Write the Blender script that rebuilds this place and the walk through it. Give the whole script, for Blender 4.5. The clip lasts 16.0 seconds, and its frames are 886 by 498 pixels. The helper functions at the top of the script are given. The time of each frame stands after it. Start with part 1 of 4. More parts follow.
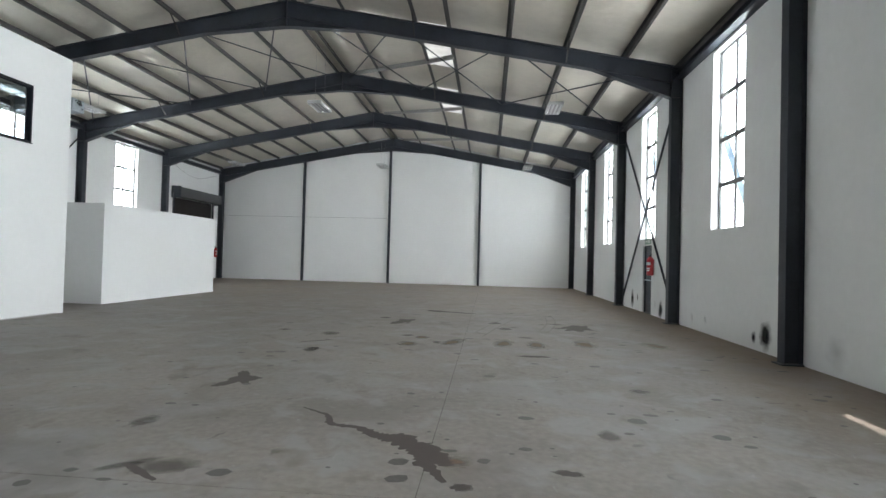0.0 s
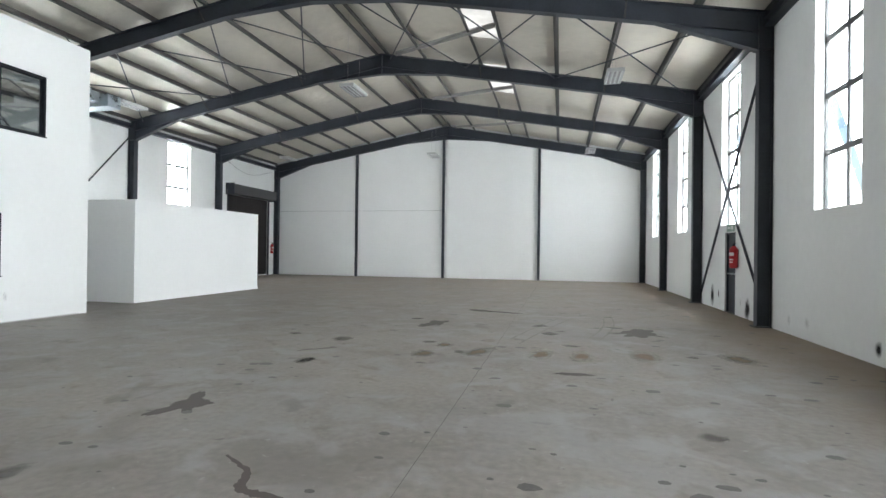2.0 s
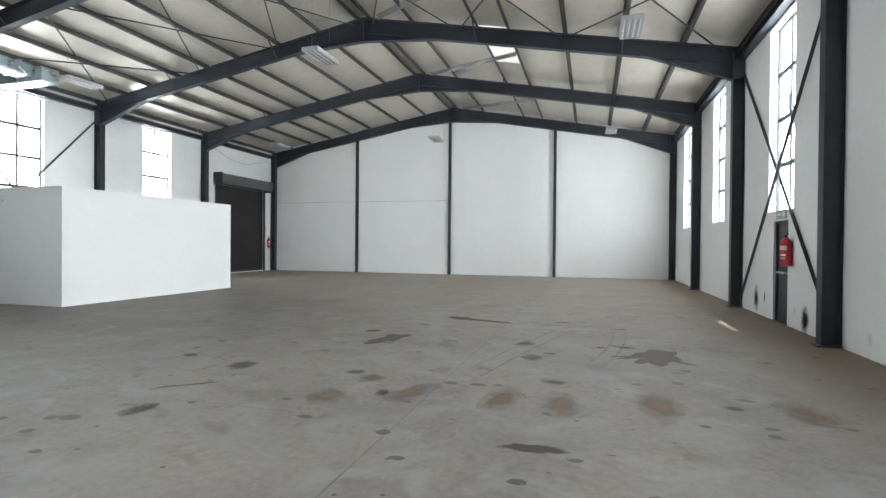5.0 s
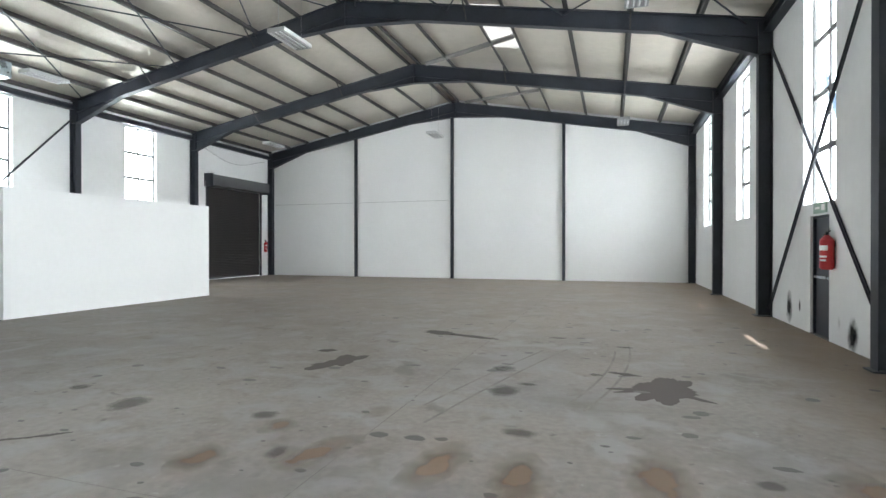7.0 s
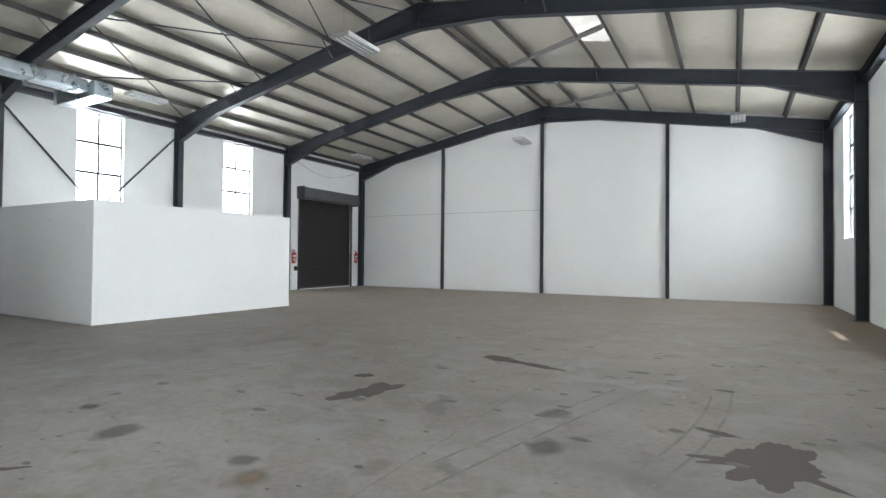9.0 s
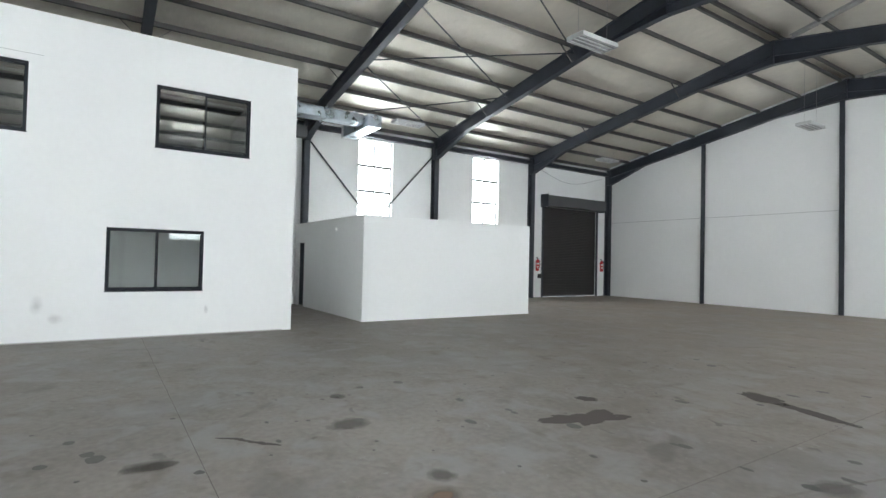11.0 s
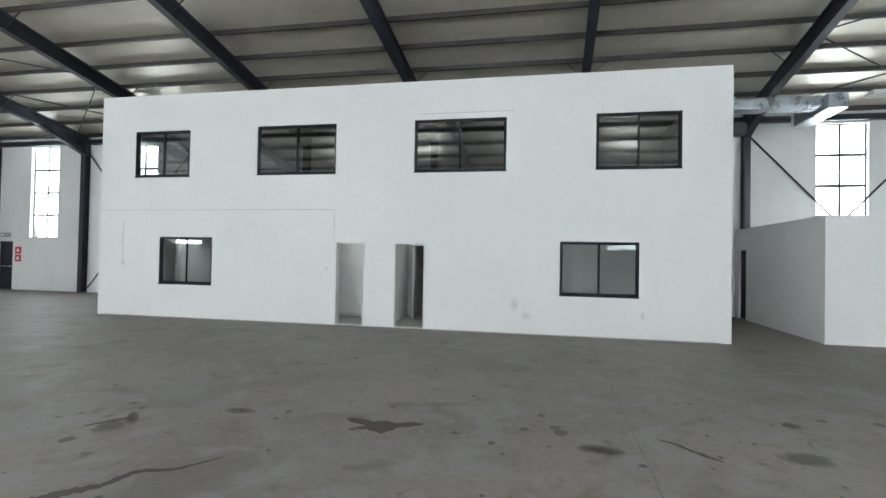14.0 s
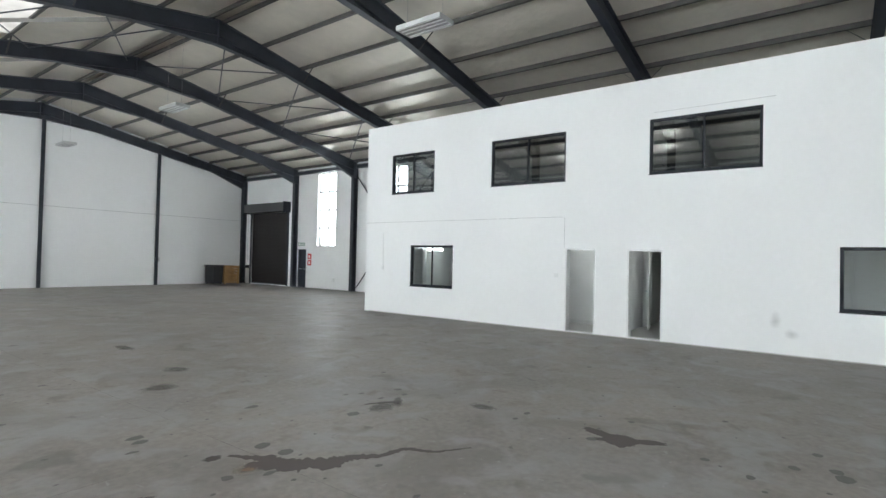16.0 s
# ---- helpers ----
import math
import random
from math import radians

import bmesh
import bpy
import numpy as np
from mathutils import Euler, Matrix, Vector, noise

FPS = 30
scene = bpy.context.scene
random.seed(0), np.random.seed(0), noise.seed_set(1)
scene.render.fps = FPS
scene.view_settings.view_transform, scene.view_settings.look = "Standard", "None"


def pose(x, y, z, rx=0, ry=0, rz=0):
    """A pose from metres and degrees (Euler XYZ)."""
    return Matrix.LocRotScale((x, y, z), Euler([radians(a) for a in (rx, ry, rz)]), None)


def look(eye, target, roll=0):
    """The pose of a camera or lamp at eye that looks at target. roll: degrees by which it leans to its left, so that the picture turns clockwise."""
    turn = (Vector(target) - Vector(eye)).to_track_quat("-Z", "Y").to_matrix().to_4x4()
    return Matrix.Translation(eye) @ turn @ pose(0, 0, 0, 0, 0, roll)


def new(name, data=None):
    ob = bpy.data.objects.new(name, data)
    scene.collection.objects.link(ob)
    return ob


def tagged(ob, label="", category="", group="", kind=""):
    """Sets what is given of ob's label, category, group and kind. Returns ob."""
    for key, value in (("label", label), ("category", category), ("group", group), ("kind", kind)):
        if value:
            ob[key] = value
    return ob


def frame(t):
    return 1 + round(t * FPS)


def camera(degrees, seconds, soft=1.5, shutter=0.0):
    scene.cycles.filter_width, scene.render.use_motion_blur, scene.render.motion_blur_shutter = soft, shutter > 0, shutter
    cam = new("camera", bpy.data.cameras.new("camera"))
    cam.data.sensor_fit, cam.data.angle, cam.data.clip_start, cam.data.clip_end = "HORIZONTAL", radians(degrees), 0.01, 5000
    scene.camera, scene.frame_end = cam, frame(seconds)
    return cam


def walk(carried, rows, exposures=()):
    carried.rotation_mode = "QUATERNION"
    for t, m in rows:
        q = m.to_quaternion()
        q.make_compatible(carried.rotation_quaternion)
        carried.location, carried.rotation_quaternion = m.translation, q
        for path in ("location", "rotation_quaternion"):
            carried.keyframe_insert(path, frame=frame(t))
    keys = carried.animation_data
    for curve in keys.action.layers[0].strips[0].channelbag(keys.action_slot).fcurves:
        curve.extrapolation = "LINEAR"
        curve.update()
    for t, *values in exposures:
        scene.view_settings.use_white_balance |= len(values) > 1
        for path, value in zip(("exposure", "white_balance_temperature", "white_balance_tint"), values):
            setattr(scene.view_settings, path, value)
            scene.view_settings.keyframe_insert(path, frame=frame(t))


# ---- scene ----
cam = camera(81.0, 16.0)
PATH = [
    (0, (-0.945, -1.829, 1.484), (-1.12, 0.163, 1.522), 1.5),
    (0.5, (-0.809, -1.432, 1.48), (-1.051, 0.553, 1.511), 0.8),
    (1, (-0.659, -1.017, 1.483), (-0.965, 0.96, 1.496), 0.9),
    (1.5, (-0.514, -0.59, 1.487), (-0.864, 1.379, 1.499), 0.9),
    (2, (-0.382, -0.177, 1.483), (-0.823, 1.774, 1.492), 0.7),
    (2.5, (-0.264, 0.244, 1.481), (-0.772, 2.178, 1.478), 0.8),
    (3, (-0.156, 0.7, 1.485), (-0.666, 2.634, 1.481), 0.3),
    (3.5, (-0.059, 1.116, 1.484), (-0.561, 3.052, 1.479), 0.5),
    (4, (0.029, 1.572, 1.491), (-0.481, 3.505, 1.48), 0.5),
    (6.5, (0.44, 3.73, 1.518), (-0.168, 5.635, 1.505), 0.2),
    (7, (0.523, 4.108, 1.519), (-0.095, 6.011, 1.51), 0.0),
    (7.5, (0.597, 4.492, 1.535), (-0.036, 6.39, 1.524), 0.0),
    (8, (0.669, 4.827, 1.547), (0.002, 6.712, 1.532), 0.2),
    (8.5, (0.736, 5.116, 1.552), (-0.009, 6.972, 1.563), 0.2),
    (8.8, (0.775, 5.259, 1.552), (-0.106, 7.054, 1.577), 0.3),
    (9, (0.798, 5.334, 1.552), (-0.179, 7.079, 1.586), 0.5),
    (11.3, (0.874, 5.886, 1.638), (-0.889, 6.83, 1.674), 1.7),
    (11.5, (0.912, 5.907, 1.639), (-0.91, 6.731, 1.669), 2.0),
    (12, (1.015, 5.918, 1.647), (-0.91, 6.462, 1.675), 1.9),
    (12.5, (1.072, 5.906, 1.661), (-0.904, 6.215, 1.692), 1.5),
    (13, (1.077, 5.846, 1.664), (-0.919, 5.974, 1.698), 1.2),
    (13.5, (1.09, 5.787, 1.667), (-0.904, 5.639, 1.705), 1.0),
    (14, (1.151, 5.753, 1.676), (-0.806, 5.342, 1.714), 1.1),
    (14.5, (1.227, 5.738, 1.69), (-0.668, 5.098, 1.729), 1.3),
    (15, (1.283, 5.723, 1.711), (-0.516, 4.851, 1.747), 1.4),
    (15.5, (1.32, 5.721, 1.721), (-0.373, 4.656, 1.764), 1.35),
    (16, (1.331, 5.719, 1.729), (-0.278, 4.531, 1.767), 1.3),
]
walk(cam, [(t, look(eye, target, roll)) for t, eye, target, roll in PATH],
     exposures=[(0, 0.41), (0.5, 0.73), (1.0, 0.96), (1.5, 0.96), (2.0, 0.71), (3.0, 0.73), (4.0, 0.63),
                (6.5, 1.02), (7.0, 0.83), (7.5, 0.79), (9.0, 0.68), (11.5, 0.45), (12.0, 0.33), (12.5, 0.22), (14.0, 0.17), (15.5, 0.37), (16.0, 0.43)])

# ---- light ----
world = bpy.data.worlds.new("sky")
scene.world = world
world.use_nodes = True
wn = world.node_tree
sky = wn.nodes.new("ShaderNodeTexSky")
sky.sky_type = 'NISHITA'
sky.sun_disc = False
sky.sun_elevation = radians(60)
sky.sun_rotation = radians(55.2)
wn.links.new(sky.outputs[0], wn.nodes["Background"].inputs[0])
wn.nodes["Background"].inputs[1].default_value = 0.12

sun = new("sun", bpy.data.lights.new("sun", 'SUN'))
sun.data.energy = 5.0
sun.data.angle = radians(0.5)
sun.data.color = (1.0, 0.95, 0.88)
sun.matrix_world = look((0, 0, 0), (-0.475, -0.33, -1.0))

# ---- plan, metres ----
XL, XR = -17.05, 3.85            # inner faces of the long walls
YF, YB = 27.92, -23.05           # inner faces of the gable walls
XM = -6.56 # ridge line
WALL = 0.23
FRAMES = [27.75, 22.4, 17.1, 11.74, 6.6, 1.58, -3.35, -8.28, -13.35, -18.0, -22.75]
ZR, SLOPE = 8.38, 0.183         # top of the rafters at the ridge, fall per metre
OX, OY0, OY1, OZ = -10.79, -6.35, 9.47, 5.91   # office block
BX, BY0, BY1, BZ = -11.46, 11.51, 17.28, 2.775  # store room
SILL, HEAD, WIN_W = 2.26, 6.13, 1.44
SKY_W = 1130.0                   # watts of sky light outside one tall window


def rafter_top(x):
    return ZR - SLOPE * abs(x - XM)


bays = [(FRAMES[k] + FRAMES[k + 1]) / 2 for k in range(10)]
right_windows = bays
left_windows = [y + 0.1 for y in bays[1:3] + bays[7:9]]
for yc in right_windows:
    lamp = new("window_sky_light", bpy.data.lights.new("window_sky_light", 'AREA'))
    lamp.data.shape, lamp.data.size, lamp.data.size_y = 'RECTANGLE', 4.9, 5.6
    lamp.data.energy, lamp.data.color = SKY_W, (0.905, 0.95, 1.0)
    z = (SILL + HEAD) / 2
    lamp.matrix_world = look((XR + WALL + 1.15, yc, z - 0.35), (XR - 3, yc, z - 1.75))
for yc in left_windows:
    lamp = new("window_sky_light", bpy.data.lights.new("window_sky_light", 'AREA'))
    lamp.data.shape, lamp.data.size, lamp.data.size_y = 'RECTANGLE', 4.9, 5.6
    lamp.data.energy, lamp.data.color = SKY_W, (0.905, 0.95, 1.0)
    z = (SILL + HEAD) / 2
    lamp.matrix_world = look((XL - WALL - 1.15, yc, z - 0.35), (XL + 3, yc, z - 1.75))


# ---- materials ----
def material(name, colour, rough=0.6, metal=0.0, vary=0.08, scale=1.5, fine=30.0, bump=0.05, spec=0.5, tone=None, distance=0.01):
    """Two scales of noise on colour and roughness, and fine relief."""
    m = bpy.data.materials.new(name)
    m.use_nodes = True
    nt = m.node_tree
    bsdf = nt.nodes["Principled BSDF"]
    geo = nt.nodes.new("ShaderNodeNewGeometry")
    big = nt.nodes.new("ShaderNodeTexNoise")
    big.inputs["Scale"].default_value, big.inputs["Detail"].default_value = scale, 6
    small = nt.nodes.new("ShaderNodeTexNoise")
    small.inputs["Scale"].default_value, small.inputs["Detail"].default_value = fine, 4
    nt.links.new(geo.outputs["Position"], big.inputs["Vector"])
    nt.links.new(geo.outputs["Position"], small.inputs["Vector"])
    ramp = nt.nodes.new("ShaderNodeValToRGB")
    tone = tone or [c * (1 - 2 * vary) for c in colour]
    ramp.color_ramp.elements[0].position, ramp.color_ramp.elements[1].position = 0.3, 0.7
    ramp.color_ramp.elements[0].color = (*tone, 1)
    ramp.color_ramp.elements[1].color = (*[min(1, c * (1 + vary)) for c in colour], 1)
    mix = nt.nodes.new("ShaderNodeMath")
    mix.operation = 'MULTIPLY_ADD'
    nt.links.new(small.outputs["Fac"], mix.inputs[0])
    mix.inputs[1].default_value = 0.35
    add = nt.nodes.new("ShaderNodeMath")
    add.operation = 'MULTIPLY'
    add.inputs[1].default_value = 0.65
    nt.links.new(big.outputs["Fac"], add.inputs[0])
    nt.links.new(add.outputs[0], mix.inputs[2])
    nt.links.new(mix.outputs[0], ramp.inputs["Fac"])
    nt.links.new(ramp.outputs["Color"], bsdf.inputs["Base Color"])
    rr = nt.nodes.new("ShaderNodeMapRange")
    rr.inputs["To Min"].default_value, rr.inputs["To Max"].default_value = max(0, rough - 0.12), min(1, rough + 0.12)
    nt.links.new(big.outputs["Fac"], rr.inputs["Value"])
    nt.links.new(rr.outputs[0], bsdf.inputs["Roughness"])
    bsdf.inputs["Metallic"].default_value = metal
    bsdf.inputs["Specular IOR Level"].default_value = spec
    if bump:
        b = nt.nodes.new("ShaderNodeBump")
        b.inputs["Strength"].default_value, b.inputs["Distance"].default_value = bump, distance
        nt.links.new(small.outputs["Fac"], b.inputs["Height"])
        nt.links.new(b.outputs["Normal"], bsdf.inputs["Normal"])
    return m


M_WALL = material("white_painted_plaster", (0.80, 0.81, 0.80), 0.7, vary=0.02, scale=0.5, fine=9, bump=0.07, spec=0.25)
M_BRICK = material("white_painted_blockwork", (0.78, 0.79, 0.78), 0.75, vary=0.03, scale=0.7, fine=7, bump=0.14, spec=0.25)
M_STEEL = material("charcoal_steel_paint", (0.031, 0.037, 0.049), 0.45, vary=0.2, scale=2, fine=25, bump=0.05)
M_PURLIN = material("galvanised_purlin", (0.075, 0.072, 0.069), 0.5, 0.2, vary=0.15, scale=2, fine=30, bump=0.05)
M_STRUT = material("galvanised_angle", (0.36, 0.35, 0.33), 0.5, 0.3, vary=0.12, scale=2, fine=30)
M_FOIL = material("foil_roof_insulation", (0.73, 0.685, 0.60), 0.42, 0.42, vary=0.06, scale=0.8, fine=4, bump=0.6, distance=0.04)
M_DARKFRAME = material("charcoal_window_frame", (0.014, 0.017, 0.023), 0.5, vary=0.1, fine=40, spec=0.2)
M_WINSTEEL = material("steel_glazing_bars", (0.10, 0.10, 0.10), 0.5, vary=0.15, fine=40)
M_SHUTTER = material("brown_black_roller_steel", (0.024, 0.020, 0.020), 0.5, vary=0.25, scale=1, fine=15)
M_HOOD = material("grey_shutter_hood", (0.075, 0.078, 0.080), 0.45, vary=0.1)
M_RED = material("red_paint", (0.55, 0.025, 0.03), 0.35, vary=0.08, fine=40)
M_WHITE = material("white_label", (0.8, 0.8, 0.78), 0.5, vary=0.03)
M_BLACK = material("black_plastic", (0.02, 0.02, 0.022), 0.45, vary=0.2)
M_WOOD = material("pale_crate_wood", (0.42, 0.25, 0.10), 0.6, vary=0.2, scale=4, fine=40, bump=0.2)
M_DUCT = material("galvanised_duct", (0.50, 0.56, 0.60), 0.3, 0.85, vary=0.12, scale=3, fine=12, bump=0.1)
M_GREEN = material("faded_green_sign", (0.30, 0.42, 0.34), 0.5)
M_DOOR = material("dark_navy_door_paint", (0.030, 0.036, 0.050), 0.45, vary=0.15)
M_TILE = material("grey_room_floor", (0.40, 0.40, 0.38), 0.45, vary=0.08)
M_LAMP = material("white_enamel_lamp", (0.72, 0.73, 0.72), 0.4, vary=0.04)
# same enamel in a greyer tone, for the hanging lamps
M_FITTING = material("grey_lamp_enamel", (0.50, 0.51, 0.50), 0.5, vary=0.06)
M_TUBE = material("unlit_tube", (0.85, 0.86, 0.86), 0.25, vary=0.02)
M_SOOT = material("soot", (0.03, 0.03, 0.03), 0.9, vary=0.3, fine=60)
M_OUT = material("dusty_yard_ground", (0.32, 0.28, 0.22), 0.9, vary=0.15, scale=0.6)
M_CABLE = material("grey_cable", (0.35, 0.35, 0.35), 0.6)


def floor_material():
    m = material("worn_concrete", (0.243, 0.220, 0.198), 0.56, vary=0.16, scale=0.45, fine=14, bump=0.006, spec=0.25,
                 tone=(0.141, 0.129, 0.118))
    nt = m.node_tree
    bsdf = nt.nodes["Principled BSDF"]
    base = bsdf.inputs["Base Color"].links[0].from_socket
    geo = nt.nodes["Geometry"]
    last = base
    for scale, lo, hi, colour, amount in ((1.1, 0.63, 0.70, (0.10, 0.09, 0.08), 0.5), (3.2, 0.69, 0.73, (0.07, 0.062, 0.056), 0.6),
                                          (0.5, 0.52, 0.72, (0.223, 0.220, 0.222), 0.7), (1.9, 0.50, 0.66, (0.262, 0.258, 0.252), 0.6), (0.8, 0.55, 0.68, (0.15, 0.136, 0.12), 0.5), (9.0, 0.66, 0.74, (0.33, 0.32, 0.31), 0.4), (6.5, 0.62, 0.74, (0.085, 0.077, 0.068), 0.22),
                                          (2.6, 0.58, 0.75, (0.12, 0.095, 0.072), 0.5)):
        n = nt.nodes.new("ShaderNodeTexNoise")
        n.inputs["Scale"].default_value, n.inputs["Detail"].default_value = scale, 5
        n.inputs["Roughness"].default_value, n.inputs["Distortion"].default_value = 0.5, 0.7
        off = nt.nodes.new("ShaderNodeVectorMath")
        off.inputs[1].default_value = (scale * 13.7, 5.1, 0)
        nt.links.new(geo.outputs["Position"], off.inputs[0])
        nt.links.new(off.outputs[0], n.inputs["Vector"])
        r = nt.nodes.new("ShaderNodeMapRange")
        r.inputs["From Min"].default_value, r.inputs["From Max"].default_value = lo, hi
        r.inputs["To Max"].default_value = amount
        nt.links.new(n.outputs["Fac"], r.inputs["Value"])
        mx = nt.nodes.new("ShaderNodeMix")
        mx.data_type = 'RGBA'
        nt.links.new(r.outputs[0], mx.inputs[0])
        nt.links.new(last, mx.inputs[6])
        mx.inputs[7].default_value = (*colour, 1)
        last = mx.outputs[2]
    # brown dust swept towards the window wall and the far end
    xyz = nt.nodes.new("ShaderNodeSeparateXYZ")
    nt.links.new(geo.outputs["Position"], xyz.inputs[0])
    cloud = nt.nodes.new("ShaderNodeTexNoise")
    cloud.inputs["Scale"].default_value, cloud.inputs["Detail"].default_value = 0.7, 7
    nt.links.new(geo.outputs["Position"], cloud.inputs["Vector"])
    for axis, lo, hi, amount in ((0, 1.8, 4.1, 0.95), (1, 9.0, 26.0, 0.45)):
        r = nt.nodes.new("ShaderNodeMapRange")
        r.inputs["From Min"].default_value, r.inputs["From Max"].default_value = lo, hi
        r.inputs["To Max"].default_value = 1.0
        nt.links.new(xyz.outputs[axis], r.inputs["Value"])
        k = nt.nodes.new("ShaderNodeMath")
        k.operation = 'MULTIPLY'
        nt.links.new(r.outputs[0], k.inputs[0])
        nt.links.new(cloud.outputs["Fac"], k.inputs[1])
        k2 = nt.nodes.new("ShaderNodeMath")
        k2.operation = 'MULTIPLY'
        k2.use_clamp = True
        k2.inputs[1].default_value = amount * 1.8
        nt.links.new(k.outputs[0], k2.inputs[0])
        mx = nt.nodes.new("ShaderNodeMix")
        mx.data_type = 'RGBA'
        nt.links.new(k2.outputs[0], mx.inputs[0])
        nt.links.new(last, mx.inputs[6])
        mx.inputs[7].default_value = (0.225, 0.163, 0.110, 1)
        last = mx.outputs[2]
    nt.links.new(last, bsdf.inputs["Base Color"])
    return m


M_FLOOR = floor_material()


def faded(name, colour, rough, edge, strength):
    """A stain that thins out to its rim: local coordinates run to 1 at the rim."""
    m = bpy.data.materials.new(name)
    m.use_nodes = True
    nt = m.node_tree
    bsdf = nt.nodes["Principled BSDF"]
    bsdf.inputs["Base Color"].default_value = (*colour, 1)
    bsdf.inputs["Roughness"].default_value = rough
    tc = nt.nodes.new("ShaderNodeTexCoord")
    ln = nt.nodes.new("ShaderNodeVectorMath")
    ln.operation = 'LENGTH'
    nt.links.new(tc.outputs["Object"], ln.inputs[0])
    geo = nt.nodes.new("ShaderNodeNewGeometry")
    n = nt.nodes.new("ShaderNodeTexNoise")
    n.inputs["Scale"].default_value, n.inputs["Detail"].default_value = 6, 6
    nt.links.new(geo.outputs["Position"], n.inputs["Vector"])
    add = nt.nodes.new("ShaderNodeMath")
    add.operation = 'MULTIPLY_ADD'
    add.inputs[1].default_value, add.inputs[2].default_value = 0.9, -0.45
    nt.links.new(n.outputs["Fac"], add.inputs[0])
    plus = nt.nodes.new("ShaderNodeMath")
    nt.links.new(ln.outputs["Value"], plus.inputs[0])
    nt.links.new(add.outputs[0], plus.inputs[1])
    r = nt.nodes.new("ShaderNodeMapRange")
    r.inputs["From Min"].default_value, r.inputs["From Max"].default_value = edge, max(0.92, edge * 2)
    r.inputs["To Min"].default_value, r.inputs["To Max"].default_value = strength, 0
    nt.links.new(plus.outputs[0], r.inputs["Value"])
    nt.links.new(r.outputs[0], bsdf.inputs["Alpha"])
    return m


M_STAIN = faded("dark_damp_stain", (0.058, 0.046, 0.040), 0.62, 0.7, 0.78)
M_STAIN2 = faded("grey_damp_stain", (0.082, 0.070, 0.060), 0.62, 0.45, 0.6)
M_RUST = faded("brown_rust_stain", (0.190, 0.132, 0.088), 0.7, 0.25, 0.72)
M_WET = faded("oil_dark_concrete", (0.072, 0.056, 0.048), 0.55, 40.0, 0.72)
M_SMOKE = faded("black_scorch", (0.012, 0.012, 0.012), 0.9, 0.3, 0.97)
M_SMUDGE = faded("grey_smudge", (0.42, 0.42, 0.44), 0.8, 0.0, 0.22)


def glass_material():
    m = bpy.data.materials.new("window_glass")
    m.use_nodes = True
    b = m.node_tree.nodes["Principled BSDF"]
    b.inputs["Base Color"].default_value = (0.9, 0.95, 0.95, 1)
    b.inputs["Roughness"].default_value = 0.02
    b.inputs["IOR"].default_value = 1.45
    b.inputs["Transmission Weight"].default_value = 1.0
    return m


def skylight_material():
    m = bpy.data.materials.new("translucent_roof_sheet")
    m.use_nodes = True
    nt = m.node_tree
    nt.nodes.remove(nt.nodes["Principled BSDF"])
    t = nt.nodes.new("ShaderNodeBsdfTranslucent")
    geo = nt.nodes.new("ShaderNodeNewGeometry")
    dirt = nt.nodes.new("ShaderNodeTexNoise")
    dirt.inputs["Scale"].default_value, dirt.inputs["Detail"].default_value = 1.6, 6
    nt.links.new(geo.outputs["Position"], dirt.inputs["Vector"])
    ramp = nt.nodes.new("ShaderNodeValToRGB")
    ramp.color_ramp.elements[0].position, ramp.color_ramp.elements[1].position = 0.35, 0.65
    ramp.color_ramp.elements[0].color = (0.50, 0.50, 0.48, 1)
    ramp.color_ramp.elements[1].color = (0.66, 0.66, 0.64, 1)
    nt.links.new(dirt.outputs["Fac"], ramp.inputs["Fac"])
    nt.links.new(ramp.outputs["Color"], t.inputs[0])
    nt.links.new(t.outputs[0], nt.nodes["Material Output"].inputs[0])
    return m


M_GLASS = glass_material()
M_SKYLIGHT = skylight_material()


def tube_light_material():
    m = bpy.data.materials.new("lit_tube")
    m.use_nodes = True
    b = m.node_tree.nodes["Principled BSDF"]
    b.inputs["Emission Color"].default_value = (0.95, 1, 1, 1)
    b.inputs["Emission Strength"].default_value = 14.0
    return m


M_LIT = tube_light_material()


# ---- mesh helpers ----
def mesh_of(name, bm, mat):
    me = bpy.data.meshes.new(name)
    bmesh.ops.recalc_face_normals(bm, faces=bm.faces)
    bm.to_mesh(me)
    bm.free()
    me.materials.append(mat)
    return me


def part(name, bm, mat, parent=None, label=""):
    ob = new(name, mesh_of(name, bm, mat))
    if parent is not None:
        ob.parent = parent
    return tagged(ob, label)


def empty(name, at=(0, 0, 0), turn=0, **tags):
    ob = new(name)
    ob.matrix_world = pose(*at, 0, 0, turn)
    ob.empty_display_size = 0.1
    return tagged(ob, **tags)


def box(bm, a, b, bevel=0.0):
    """A box between two corners, its edges rounded by bevel."""
    r = bmesh.ops.create_cube(bm, size=1)
    c = [(p + q) / 2 for p, q in zip(a, b)]
    s = [abs(q - p) for p, q in zip(a, b)]
    bmesh.ops.transform(bm, matrix=Matrix.LocRotScale(c, None, s), verts=r["verts"])
    if bevel:
        edges = list({e for v in r["verts"] for e in v.link_edges})
        bmesh.ops.bevel(bm, geom=edges, offset=bevel, segments=2, affect='EDGES', profile=0.6)
    return bm


def boxes(*pairs, bevel=0.0):
    bm = bmesh.new()
    for a, b in pairs:
        box(bm, a, b, bevel)
    return bm


